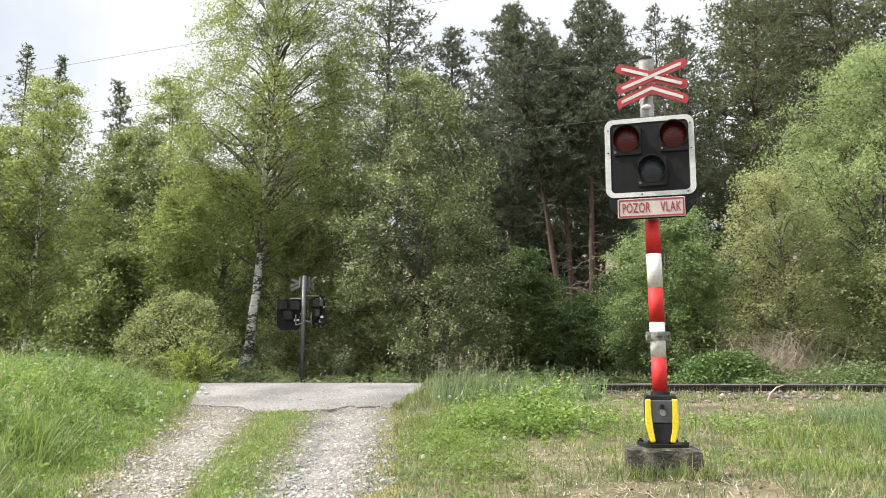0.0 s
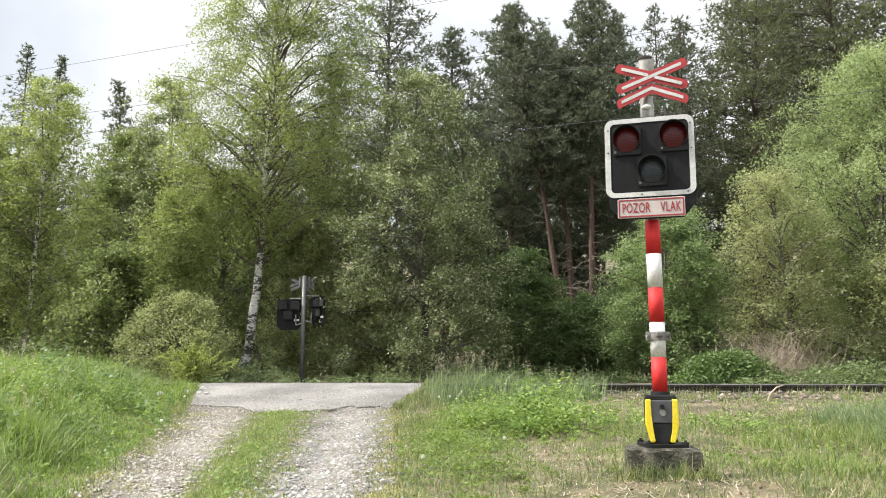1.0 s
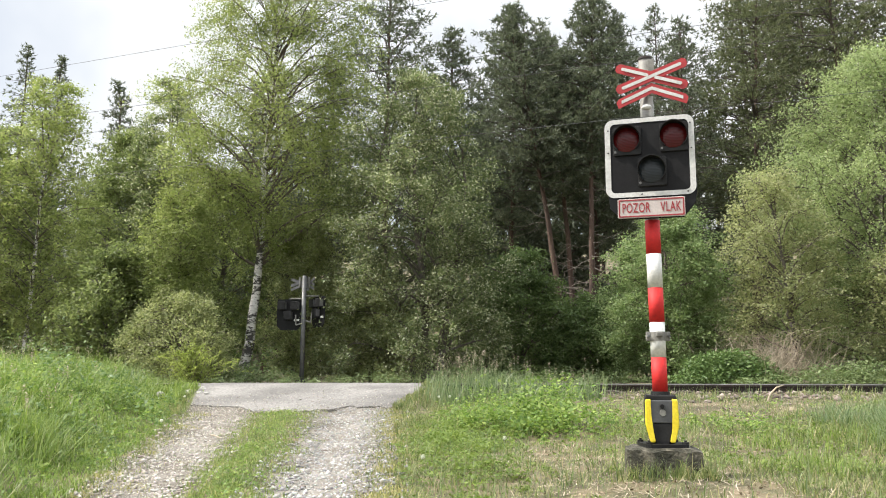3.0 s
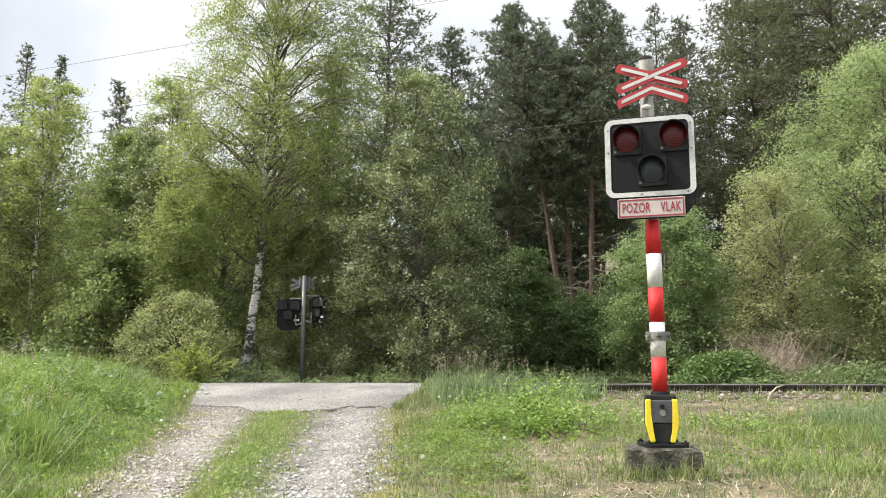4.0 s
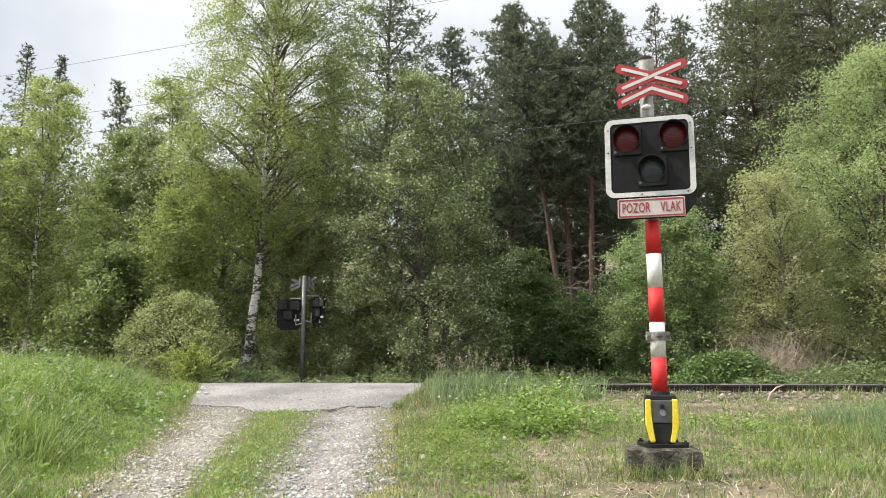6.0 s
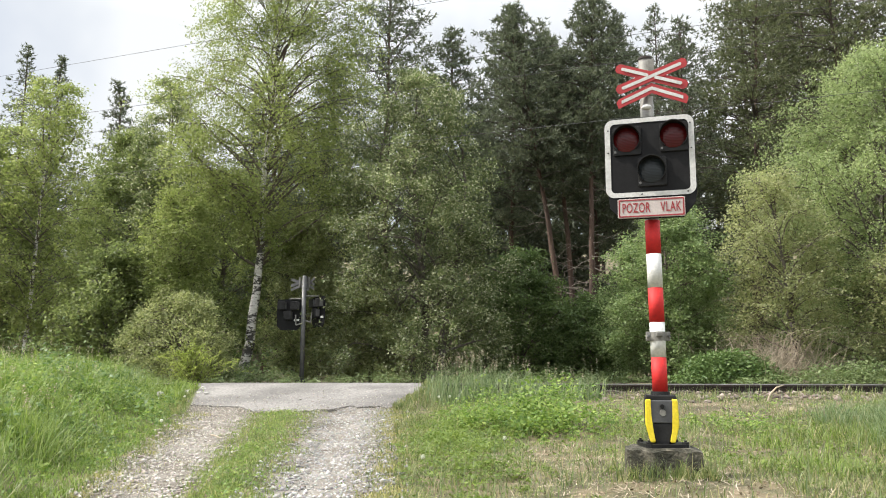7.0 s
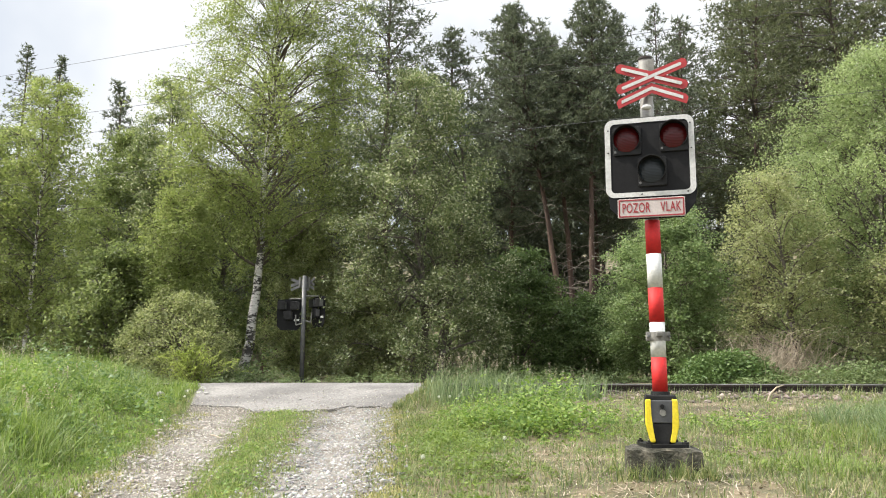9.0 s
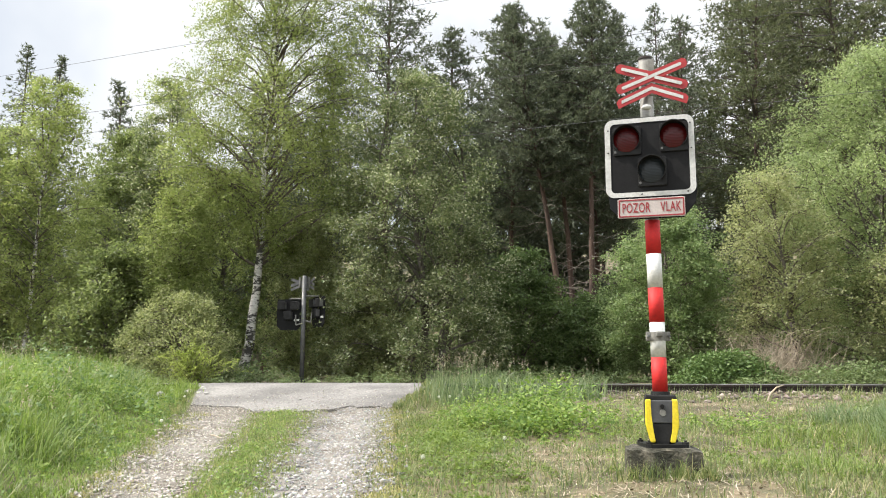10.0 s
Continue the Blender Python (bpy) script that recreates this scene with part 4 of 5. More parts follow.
def pine(at, height, crown_base, reach, seed, lean=(0, 0), whorls=38, tufts=24, shape=PINE_SHAPE, radius=0.14, dead=22, label="tall dark pine with reddish trunk and dead lower branches", name="pine_tree", coarse=1.0, leaf=None):
    rng = np.random.default_rng(seed)
    ob = thing(name, pose(at[0], at[1], float(land(at[0], at[1]))), label, "tree", "conifers behind the railway")
    trunk, rad, branches, tips, ways = pine_parts(rng, height, crown_base, reach, lean, whorls, tufts, shape, radius, dead, 0.35 if shape is SPRUCE_SHAPE else 0.0)
    v, f = tubes([(trunk, rad)], 9)
    child("trunk", raw_mesh("trunk", v, f, BARK_PINE, True), ob)
    live = branches[:len(branches) - dead] if dead else branches
    v, f = tubes(live, 3)
    tagged(child("branchwork", raw_mesh("branchwork", v, f, BARK_GREY, True), ob), kind="stuff")
    for path in branches[len(branches) - dead:]:
        v, f = tubes([path], 4)
        child("dead_branch", raw_mesh("dead_branch", v, f, DEADWOOD, True), ob)
    v, f = needles(rng, tips, ways, 8, 0.205 * coarse, 0.044 * coarse)
    child("crown", raw_mesh("crown", v, f, leaf or NEEDLE), ob)
    return ob


swaying = []
birch = leafy_tree("birch_tree", (-6.2, 23.7, 0), "tall leaning birch with white bark and fresh light leaves", "tree",
                   [(0, 0, 0), (0.25, 0, 1.33), (0.42, 0, 3.1), (0.46, 0, 4.45), (0.50, 0, 7.0), (0.80, 0, 10.3), (0.86, 0, 12.4), (0.68, 0, 16.3)], 0.16,
                   [(4.4, 1.8), (5.4, 3.1), (6.6, 3.8), (7.9, 3.95), (10.1, 3.7), (12.4, 3.1), (16.0, 2.0)], 72, 24, 33, 0.066, BARK_BIRCH, LEAF_BIRCH, 11, 0.34, deep=0.6)
swaying.append((birch, 0.16))
cherry = leafy_tree("bird_cherry_tree", (-0.5, 22.9, -0.19), "dense bird cherry with pale blossom and many stems", "tree",
                    [(0, 0, 0), (-0.1, 0, 3), (-0.4, 0, 6), (-0.3, 0, 9.4)], 0.13,
                    [(0.5, 2.3), (1.8, 2.9), (4.5, 2.9), (6.5, 2.5), (8.2, 1.9), (9.6, 0.7)], 50, 25, 38, 0.070, BARK_GREY, LEAF_CHERRY, 12, 0.08,
                    stems=(([(0.3, 0, 0), (0.8, 0.2, 3), (1.2, 0, 6), (1.0, 0, 8)], 0.10), ([(-0.3, 0.2, 0), (-1.0, 0, 3), (-1.8, 0.2, 6)], 0.10)))
swaying.append((cherry, 0.10))
swaying.append((leafy_tree("birch_tree", (-13.05, 24.0, -0.1), "slender young birch with pale trunk and light leaves", "tree",
                [(0, 0, 0), (0.1, 0, 3.2), (0.15, 0, 6.4), (0.2, 0, 9.7)], 0.07,
                [(1.9, 1.4), (3.2, 2.0), (5.3, 2.2), (7.8, 1.8), (10.2, 0.7)], 34, 21, 25, 0.075, BARK_BIRCH, LEAF_BIRCH, 13, 0.25), 0.14))
leafy_tree("maple_tree", (-15.6, 25, -0.1), "broad green tree at the wood's edge", "tree", [(0, 0, 0), (0, 0, 4), (0.2, 0, 9)], 0.14,
           [(1.0, 2.2), (4.0, 2.8), (7.0, 2.4), (9.0, 1.0)], 34, 22, 30, 0.09, BARK_GREY, LEAF_GREEN, 14)
leafy_tree("maple_tree", (-12.6, 30, 0.0), "green broadleaved tree at the wood's edge", "tree", [(0, 0, 0), (0, 0, 4), (0.3, 0, 10.0)], 0.15,
           [(1.5, 2.4), (4.6, 3.0), (8.0, 2.2), (10.2, 0.8)], 40, 22, 30, 0.10, BARK_GREY, LEAF_GREEN, 15)
leafy_tree("maple_tree", (-9.0, 31, 0.0), "green broadleaved tree at the wood's edge", "tree", [(0, 0, 0), (0, 0, 4), (0.3, 0, 8.5)], 0.15,
           [(1.5, 2.2), (5.0, 2.6), (7.5, 1.9), (8.8, 0.7)], 30, 22, 30, 0.10, BARK_GREY, LEAF_GREEN, 16)
leafy_tree("maple_tree", (-10.5, 29.0, 0.0), "grey-green slender tree at the wood's edge", "tree", [(0, 0, 0), (0.1, 0, 4), (-0.2, 0, 10.7)], 0.11,
           [(2.5, 1.5), (6.0, 2.0), (9.0, 1.8), (12.0, 0.7)], 28, 20, 26, 0.09, BARK_GREY, LEAF_CHERRY, 30)
leafy_tree("hazel_bush", (-7.9, 22.4, -0.1), "tall hazel with yellow-green young leaves", "bush", [(0, 0, 0), (0.1, 0, 2.8), (0.15, 0, 5.4)], 0.07,
           [(2.2, 0.6), (3.0, 1.0), (4.4, 1.1), (5.9, 0.5)], 28, 20, 28, 0.062, BARK_GREY, LEAF_HAZEL, 17, 0.2, deep=0.7)
leafy_tree("hazel_bush", (-10.0, 22.7, -0.1), "green hazel thicket under the trees", "bush", [(0, 0, 0), (0.1, 0, 2), (0.2, 0, 4.2)], 0.07,
           [(0.3, 1.3), (1.6, 1.7), (3.2, 1.4), (4.3, 0.6)], 26, 20, 32, 0.085, BARK_GREY, LEAF_GREEN, 18)
leafy_tree("hazel_bush", (-8.9, 25.0, -0.1), "dark green thicket under the birch", "bush", [(0, 0, 0), (0.1, 0, 1.5), (0.2, 0, 3.4)], 0.06,
           [(0.3, 1.6), (1.6, 1.9), (3.0, 1.3), (3.6, 0.6)], 20, 20, 32, 0.08, BARK_GREY, LEAF_GREEN, 19)
leafy_tree("willow_bush", (-7.4, 21.6, -0.15), "rounded olive-green willow bush by the crossing", "bush", [(0, 0, 0), (0.05, 0, 1), (0.1, 0, 2.0)], 0.05,
           [(0.15, 1.3), (0.9, 1.85), (1.8, 1.5), (2.6, 0.5)], 30, 20, 30, 0.056, BARK_GREY, LEAF_WILLOW, 20, 0.12, spread=0.11)
leafy_tree("willow_bush", (-2.15, 22.9, -0.15), "rounded green bush behind the far signal", "bush", [(0, 0, 0), (0.05, 0, 1), (0.1, 0, 2.4)], 0.05,
           [(0.15, 1.1), (1.2, 1.35), (2.4, 1.1), (3.2, 0.4)], 22, 20, 30, 0.07, BARK_GREY, LEAF_WILLOW, 21, 0.1, spread=0.12, deep=0.5)
leafy_tree("willow_bush", (-4.35, 24.0, -0.15), "yellow-green bush behind the far signal", "bush", [(0, 0, 0), (0.05, 0, 2), (0.1, 0, 5.2)], 0.05,
           [(0.3, 1.2), (1.6, 1.4), (3.4, 1.3), (5.4, 0.5)], 30, 20, 30, 0.07, BARK_GREY, LEAF_WILLOW, 22, 0.1, spread=0.12, deep=0.5)


def young_bush(at):
    """Upright shoots fanning out of one root, leafy to their tips."""
    rng = np.random.default_rng(23)
    ob = thing("young_bush", pose(at[0], at[1], float(land(at[0], at[1])) - 0.03), "small bright yellow-green bush beside the crossing", "bush")
    leaves = []
    for k in range(90):
        a, out = rng.uniform(0, 6.28), abs(rng.normal(0, 0.48))
        e = np.array([math.cos(a) * out * 1.5, math.sin(a) * out * 0.9, max(0.35, 1.12 - 0.55 * out) * rng.uniform(0.6, 1.12)])
        p = curve_points((rng.normal(0, 0.06), rng.normal(0, 0.06), 0), e, rng, 6, 0.07)
        v, f = tubes([(p, np.linspace(0.007, 0.002, 6))], 3)
        child("shoot", raw_mesh("shoot", v, f, TWIG), ob)
        t = rng.uniform(0.2, 1.04, 58)
        q = np.stack([np.interp(t, np.linspace(0, 1, 6), p[:, j]) for j in range(3)], 1)
        leaves.append(q + rng.normal(0, 1, (58, 3)) * 0.062 * (1.25 - t)[:, None])
    v, f = leaf_arrays(rng, np.concatenate(leaves), 0.052, 0.6, 0.6)
    child("foliage", raw_mesh("foliage", v, f, LEAF_BRIGHT), ob)


young_bush((-5.9, 18.2))
# both elders use the leaf colour darkened for shade under the pines
leafy_tree("elder_bush", (2.6, 25.5, -0.15), "green thicket with leaves darkened as shade under the pines", "bush", [(0, 0, 0), (0, 0, 2), (0, 0, 4)], 0.06,
           [(0.2, 1.5), (2.0, 1.9), (3.6, 1.4), (4.4, 0.5)], 28, 22, 30, 0.085, BARK_GREY, LEAF_SHADED, 24)
leafy_tree("elder_bush", (4.8, 25.0, -0.15), "low green thicket with leaves darkened as shade under the pines", "bush", [(0, 0, 0), (0, 0, 1.2), (0, 0, 2.6)], 0.05,
           [(0.2, 1.4), (1.2, 1.6), (2.2, 1.1), (2.8, 0.4)], 22, 20, 30, 0.08, BARK_GREY, LEAF_SHADED, 25)
swaying.append((leafy_tree("hornbeam_tree", (6.3, 21.6, -0.15), "rounded light green young tree beyond the rails", "tree", [(0, 0, 0), (0, 0, 2), (0.1, 0, 5.0)], 0.07,
                [(0.2, 1.5), (1.4, 1.85), (3.2, 1.75), (4.6, 1.0), (5.3, 0.5)], 40, 24, 40, 0.062, BARK_GREY, LEAF_HORNBEAM, 26, 0.08, spread=0.12), 0.10))
leafy_tree("elm_tree", (8.85, 19.5, -0.15), "olive-brown tree just coming into leaf", "tree", [(0, 0, 0), (0, 0, 2), (-0.3, 0, 5.0)], 0.09,
           [(1.0, 1.0), (2.2, 1.5), (3.8, 1.5), (5.1, 0.8), (5.6, 0.4)], 32, 20, 22, 0.056, BARK_GREY, LEAF_OLIVE, 27, 0.05, spread=0.12)
ash = leafy_tree("ash_tree", (12.5, 21.5, -0.15), "broad fresh green tree beyond the rails", "tree", [(0, 0, 0), (0, 0, 4), (0.7, 0, 9.3)], 0.16,
                 [(0.4, 2.2), (3.0, 3.4), (5.5, 3.7), (7.4, 3.0), (8.8, 2.1), (9.8, 0.9)], 70, 28, 36, 0.066, BARK_GREY, LEAF_RIGHT, 28, 0.02)
swaying.append((ash, 0.22))
leafy_tree("elm_tree", (11.7, 18.6, -0.15), "olive shrubby tree at the rails", "tree", [(0, 0, 0), (0, 0, 1.5), (-0.1, 0, 3.4)], 0.06,
           [(0.3, 1.5), (1.6, 1.8), (3.0, 1.2), (3.6, 0.4)], 24, 20, 22, 0.056, BARK_GREY, LEAF_OLIVE, 29, 0.05, spread=0.12)

# conifers
for at, h, base, reach, lean, seed in (
        ((-2.5, 34, 0), 19.5, 8.0, 3.0, (0.1, 0), 41), ((0.2, 36, 0), 16.9, 6.0, 2.3, (0.2, 0), 42),
        ((4.9, 30, 0), 15.2, 7.4, 2.4, (-2.0, 0), 43), ((5.4, 31.5, 0), 14.7, 7.2, 1.9, (-1.0, 0), 44),
        ((5.6, 29, 0), 15.3, 7.6, 1.9, (0.6, 0), 45), ((8.6, 36, 0), 16.6, 6.0, 2.1, (0.0, 0), 46),
        ((12.2, 30, 0), 17.5, 6.0, 2.9, (0.9, 0), 49), ((15.0, 28, 0), 17.0, 5.5, 3.1, (0.3, 0), 50),
        ((17.5, 27, 0), 16.5, 6.5, 3.0, (0.0, 0), 51), ((3.0, 33, 0), 15.6, 6.0, 2.3, (0.2, 0), 52),
        ((1.9, 38, 0), 13.2, 4.5, 2.2, (0.0, 0), 53), ((14.9, 36, 0), 19.5, 6.0, 2.7, (0.0, 0), 54),
        ((16.4, 33, 0), 19.0, 6.5, 3.2, (0.0, 0), 55), ((13.2, 41, 0), 16.6, 5.0, 3.0, (0.0, 0), 59),
        ((19.0, 35, 0), 22.0, 6.0, 3.6, (0.0, 0), 68), ((17.6, 39, 0), 21.0, 7.0, 3.4, (0.0, 0), 70), ((-8.6, 37, 0), 15.0, 3.0, 3.0, (0.0, 0), 69),
        ((6.9, 34, 0), 14.8, 5.0, 2.2, (0.0, 0), 57), ((-5.5, 38, 0), 15.5, 5.0, 2.6, (0.0, 0), 58)):
    # pines on the right take the needle colour with sunlight tinted in
    pine(at, h, base, reach, seed, lean, dead=36 if seed in (43, 44, 45, 52) else 22, leaf=NEEDLE_SUNLIT if at[0] > 11 and at[1] < 40 else None)
for at, h, base, reach, seed in (((11.0, 38, 0), 18.0, 5.0, 1.7, 47), ((10.0, 31, 0), 15.2, 4.5, 2.0, 48)):
    pine(at, h, base, reach, seed, (0.2, 0), 40, 9, PINE_SHAPE, 0.12, 30, "thin half-bare pine with a sparse grey crown")
for at, h, base, reach, seed in (((-25.8, 45, 0), 20.2, 3.0, 4.4, 61), ((-24.1, 46, 0), 19.6, 4.0, 3.0, 62), ((-17.9, 40, 0), 15.9, 3.0, 3.2, 63),
                                 ((-14.0, 38, 0), 11.5, 1.0, 2.6, 64), ((-10.5, 41, 0), 16.0, 3.0, 2.6, 65)):
    pine(at, h, base, reach, seed, (0, 0), 54, 13, SPRUCE_SHAPE, 0.16, 0, "dark conical spruce standing above the wood", "spruce_tree", 1.05)


def far_woods():
    """The depth of the wood: many conifers that cannot be told apart."""
    rng = np.random.default_rng(77)
    tv, tf, nv, nf, base_t, base_n = [], [], [], [], 0, 0
    for i in range(76):
        x = rng.uniform(-52, 52)
        y = rng.uniform(40, 62) + abs(x) * 0.08
        h = rng.uniform(8.5, 11.5) * (y / 46)
        trunk, rad, br, tips, ways = pine_parts(rng, h, h * rng.uniform(0.03, 0.3), rng.uniform(2.4, 3.4), (rng.normal(0, 0.4), 0), 13, 12, PINE_SHAPE, 0.16, 0)
        o = np.array([x, y, land(x, y)])
        v, f = tubes([(trunk + o, rad)], 6)
        tv.append(v), tf.append(f + base_t)
        base_t += len(v)
        v, f = needles(rng, tips + o, ways, 3, 0.75, 0.19)
        nv.append(v), nf.append(f + base_n)
        base_n += len(v)
    wood = thing("far_woods", pose(0, 0, 0), "dark dense conifer wood behind the first trees", "woods", kind="stuff")
    child("trunks", raw_mesh("trunks", np.concatenate(tv), np.concatenate(tf), BARK_PINE, True), wood)
    child("crowns", raw_mesh("crowns", np.concatenate(nv), np.concatenate(nf), NEEDLE_FAR), wood)
    n = 110000
    x = rng.uniform(-40, 36, n)
    y = rng.uniform(28, 50, n)
    hill = 2.2 + 1.6 * np.sin(x * 0.9 + 1) * np.sin(y * 0.7) + 0.8 * np.sin(x * 2.3)
    z = rng.random(n) ** 0.8 * np.clip(hill, 0.4, 5)
    lump = np.sin(2.1 * x + y) * np.sin(1.7 * y - x) + 0.5 * np.sin(4.0 * z + 2 * x)
    keep = lump > -0.25
    p = np.stack([x, y, land(x, y) + z], 1)[keep]
    v, f = kite_arrays(rng, p, 0.17)
    tagged(new("undergrowth", raw_mesh("undergrowth", v, f, LEAF_SHADED)), "dark leafy undergrowth among the pine trunks", "undergrowth", kind="stuff")


far_woods()

# ---------------------------------------------------------------- grass and weeds
rng = np.random.default_rng(91)


def scatter(n, x0, x1, y0, y1, near=1.3):
    """Places strewn over a field, thicker towards its near end."""
    y = y0 + (y1 - y0) * rng.random(n) ** near
    x = x0 + (x1 - x0) * rng.random(n)
    return x, y


def grass(name, x, y, height, width, mat, label, lean=0.4, wind=(0.05, 0.0)):
    pts = np.stack([x, y, land(x, y) - 0.01], 1)
    v, f = blade_arrays(rng, pts, height, width, lean, wind)
    return tagged(new(name, raw_mesh(name, v, f, mat)), label, "grass", kind="stuff")


def clumped(cx, cy, count, spread):
    """Blades gathered round clump centres; gives x, y and the clump's number."""
    k = np.repeat(np.arange(len(cx)), count)
    return cx[k] + rng.normal(0, 1, len(k)) * spread, cy[k] + rng.normal(0, 1, len(k)) * spread, k


# lush bank beside the track
cx, cy = scatter(3800, -11.0, -1.9, 3.2, 16.4, 1.35)
x, y, k = clumped(cx, cy, 27, 0.085)
size = np.minimum(rng.lognormal(-0.05, 0.46, len(cx)), 2.1)[k]
d = road_left(y) - x
s = y + SLANT * x
ok = (d > 0.02 + 0.12 * wobble(3 * x, 3 * y)) & (s < 14.45)
x, y, d, size = x[ok], y[ok], d[ok], size[ok]
tall = (0.06 + 0.21 * step01(0.05, 0.9, d)) * size * np.where(rng.random(len(x)) < 0.05, 1.4, 1.0)
grass("bank_grass", x, y, tall, 0.0034, GRASS_LUSH, "lush tall green grass on the bank", 1.05, (0.03, 0.0))

x, y = scatter(38000, -8.0, -2.2, 3.2, 15.5, 1.7)
d = road_left(y) - x
ok = (d > -0.02 + 0.12 * wobble(3 * x, 3 * y)) & (y + SLANT * x < 14.4)
grass("bank_undergrass", x[ok], y[ok], 0.10, 0.0036, GRASS_LUSH, "short green grass filling the bank", 0.9)

# strip between the ruts, and thin grass creeping over their edges
y = 3.6 + 8.7 * rng.random(16000) ** 1.15
l1, l2, r1, r2 = ruts(y)
x = l2 + (r1 - l2) * rng.normal(0.5, 0.30, len(y))
ok = rng.random(len(y)) < 0.75 + 0.5 * wobble(4 * x, 2.5 * y)
x, y = x[ok], y[ok]
grass("median_grass", x, y, 0.045 + 0.03 * rng.random(len(x)), 0.0042, GRASS_TROD, "short trodden grass between the wheel ruts", 0.9)
y = 3.6 + 8.7 * rng.random(6000) ** 1.1
l1, l2, r1, r2 = ruts(y)
x = l2 + (r1 - l2) * rng.normal(0.5, 0.28, len(y))
ok = rng.random(len(y)) < 0.5 + 0.9 * wobble(3 * x, 2.2 * y)
x, y = x[ok], y[ok]
v, f = leaf_arrays(rng, np.stack([x, y, land(x, y) + 0.02 + 0.025 * rng.random(len(x))], 1), 0.026, 0.7, 1.2)
tagged(new("median_clover", raw_mesh("median_clover", v, f, LEAF_WEED)), "small clover leaves on the grass strip", "weeds", kind="stuff")
y = 3.6 + 8.7 * rng.random(8500) ** 1.15
l1, l2, r1, r2 = ruts(y)
x = np.where(rng.random(len(y)) < 0.5, l1 + rng.normal(0.02, 0.15, len(y)), r2 + rng.normal(-0.02, 0.20, len(y)))
grass("edge_grass", x, y, 0.05, 0.0040, GRASS_MEADOW, "sparse grass at the track's edges", 0.7)


def rut_patches(n, side, name, mat, label):
    """Low tufts that have crept into a rut from its edge."""
    cy = 3.8 + 8.3 * rng.random(n) ** 1.2
    l1, l2, r1, r2 = ruts(cy)
    cx = (l1 + np.abs(rng.normal(0, 0.22, n)), l2 - np.abs(rng.normal(0, 0.13, n)), r1 + np.abs(rng.normal(0, 0.12, n)), r2 + 0.05 - np.abs(rng.normal(0.0, 0.12, n)))[side]
    x, y, k = clumped(cx, cy, 60, 0.075)
    return grass(name, x, y, 0.036 * rng.lognormal(0, 0.4, n)[k], 0.0030, mat, label, 1.1)


MOSS = foliage("dry_moss", [(0.0, (0.21, 0.21, 0.07)), (0.6, (0.33, 0.31, 0.12)), (1.0, (0.48, 0.42, 0.22))], 0.3, 0.6, patch=0.8, patch_scale=3.0)
rut_patches(70, 0, "rut_moss", MOSS, "yellowish moss and short grass at the bank's foot")
rut_patches(60, 1, "rut_grass", GRASS_TROD, "short grass creeping into the wheel rut")
rut_patches(45, 2, "rut_grass", GRASS_TROD, "short grass creeping into the wheel rut")
rut_patches(80, 3, "rut_moss", MOSS, "straw-coloured moss along the rut's outer edge")


def bare(x, y):
    """Where the verge is dry and thin."""
    a = np.exp(-(((x - 1.65) / 0.75) ** 2 + ((y - 5.3) / 0.6) ** 2))
    b = np.exp(-(((x - 0.95) / 0.55) ** 2 + ((y - 7.2) / 0.9) ** 2))
    c = np.exp(-(((x - 4.0) / 1.9) ** 2 + ((y - 10.6) / 1.3) ** 2))
    d = np.exp(-(((x - 2.6) / 0.6) ** 2 + ((y - 7.9) / 1.1) ** 2))
    return np.clip(1.3 * a + 1.0 * b + 0.95 * c + 0.7 * d, 0, 1)


cx, cy = scatter(9000, -0.7, 9.0, 4.2, 13.9, 1.5)
ok = (rng.random(len(cx)) > 0.92 * bare(cx, cy)) & (rng.random(len(cx)) < 0.66 + 0.8 * wobble(1.6 * cx, 1.6 * cy))
cx, cy = cx[ok], cy[ok]
x, y, k = clumped(cx, cy, 19, 0.075)
size = np.minimum(rng.lognormal(0, 0.42, len(cx)), 1.9)[k]
s = y + SLANT * x
block = (np.abs(x - 1.68) < 0.30) & (np.abs(y - 6.0) < 0.27)
ok = (x > road_right(y) + 0.06 + 0.1 * wobble(3 * x, 3 * y)) & (s < 14.35) & ~block
x, y, size = x[ok], y[ok], size[ok]
h = 0.085 + 0.06 * np.clip(wobble(0.9 * x + 3, 1.2 * y), -0.5, 1) + 0.10 * step01(3.0, 5.0, x) * (1 - step01(9, 10.5, y))
h = h * size * np.where(rng.random(len(x)) < 0.05, 1.5, 1.0)
grass("verge_grass", x, y, h, 0.0030, GRASS_MEADOW, "uneven meadow grass on the verge beside the signal", 0.95)
# thin upright stems standing above the sward
x, y = scatter(1700, -0.2, 8.0, 4.2, 13.4, 1.0)
ok = (x > road_right(y) + 0.2) & ~((np.abs(x - 1.68) < 0.30) & (np.abs(y - 6.0) < 0.27))
grass("verge_stems", x[ok], y[ok], 0.26, 0.0022, GRASS_BLUE, "thin upright stems in the verge grass", 0.25)

x, y = scatter(760, 4.0, 7.5, 5.6, 9.6, 1.0)
ok = x > 0.56 * y
cx, cy = x[ok], y[ok]
x, y, k = clumped(cx, cy, 26, 0.06)
grass("arching_grass", x, y, (0.30 * rng.lognormal(0, 0.25, len(cx)))[k], 0.0032, GRASS_BLUE, "long arching blue-green grass on the verge", 1.3, (0.12, 0.0))

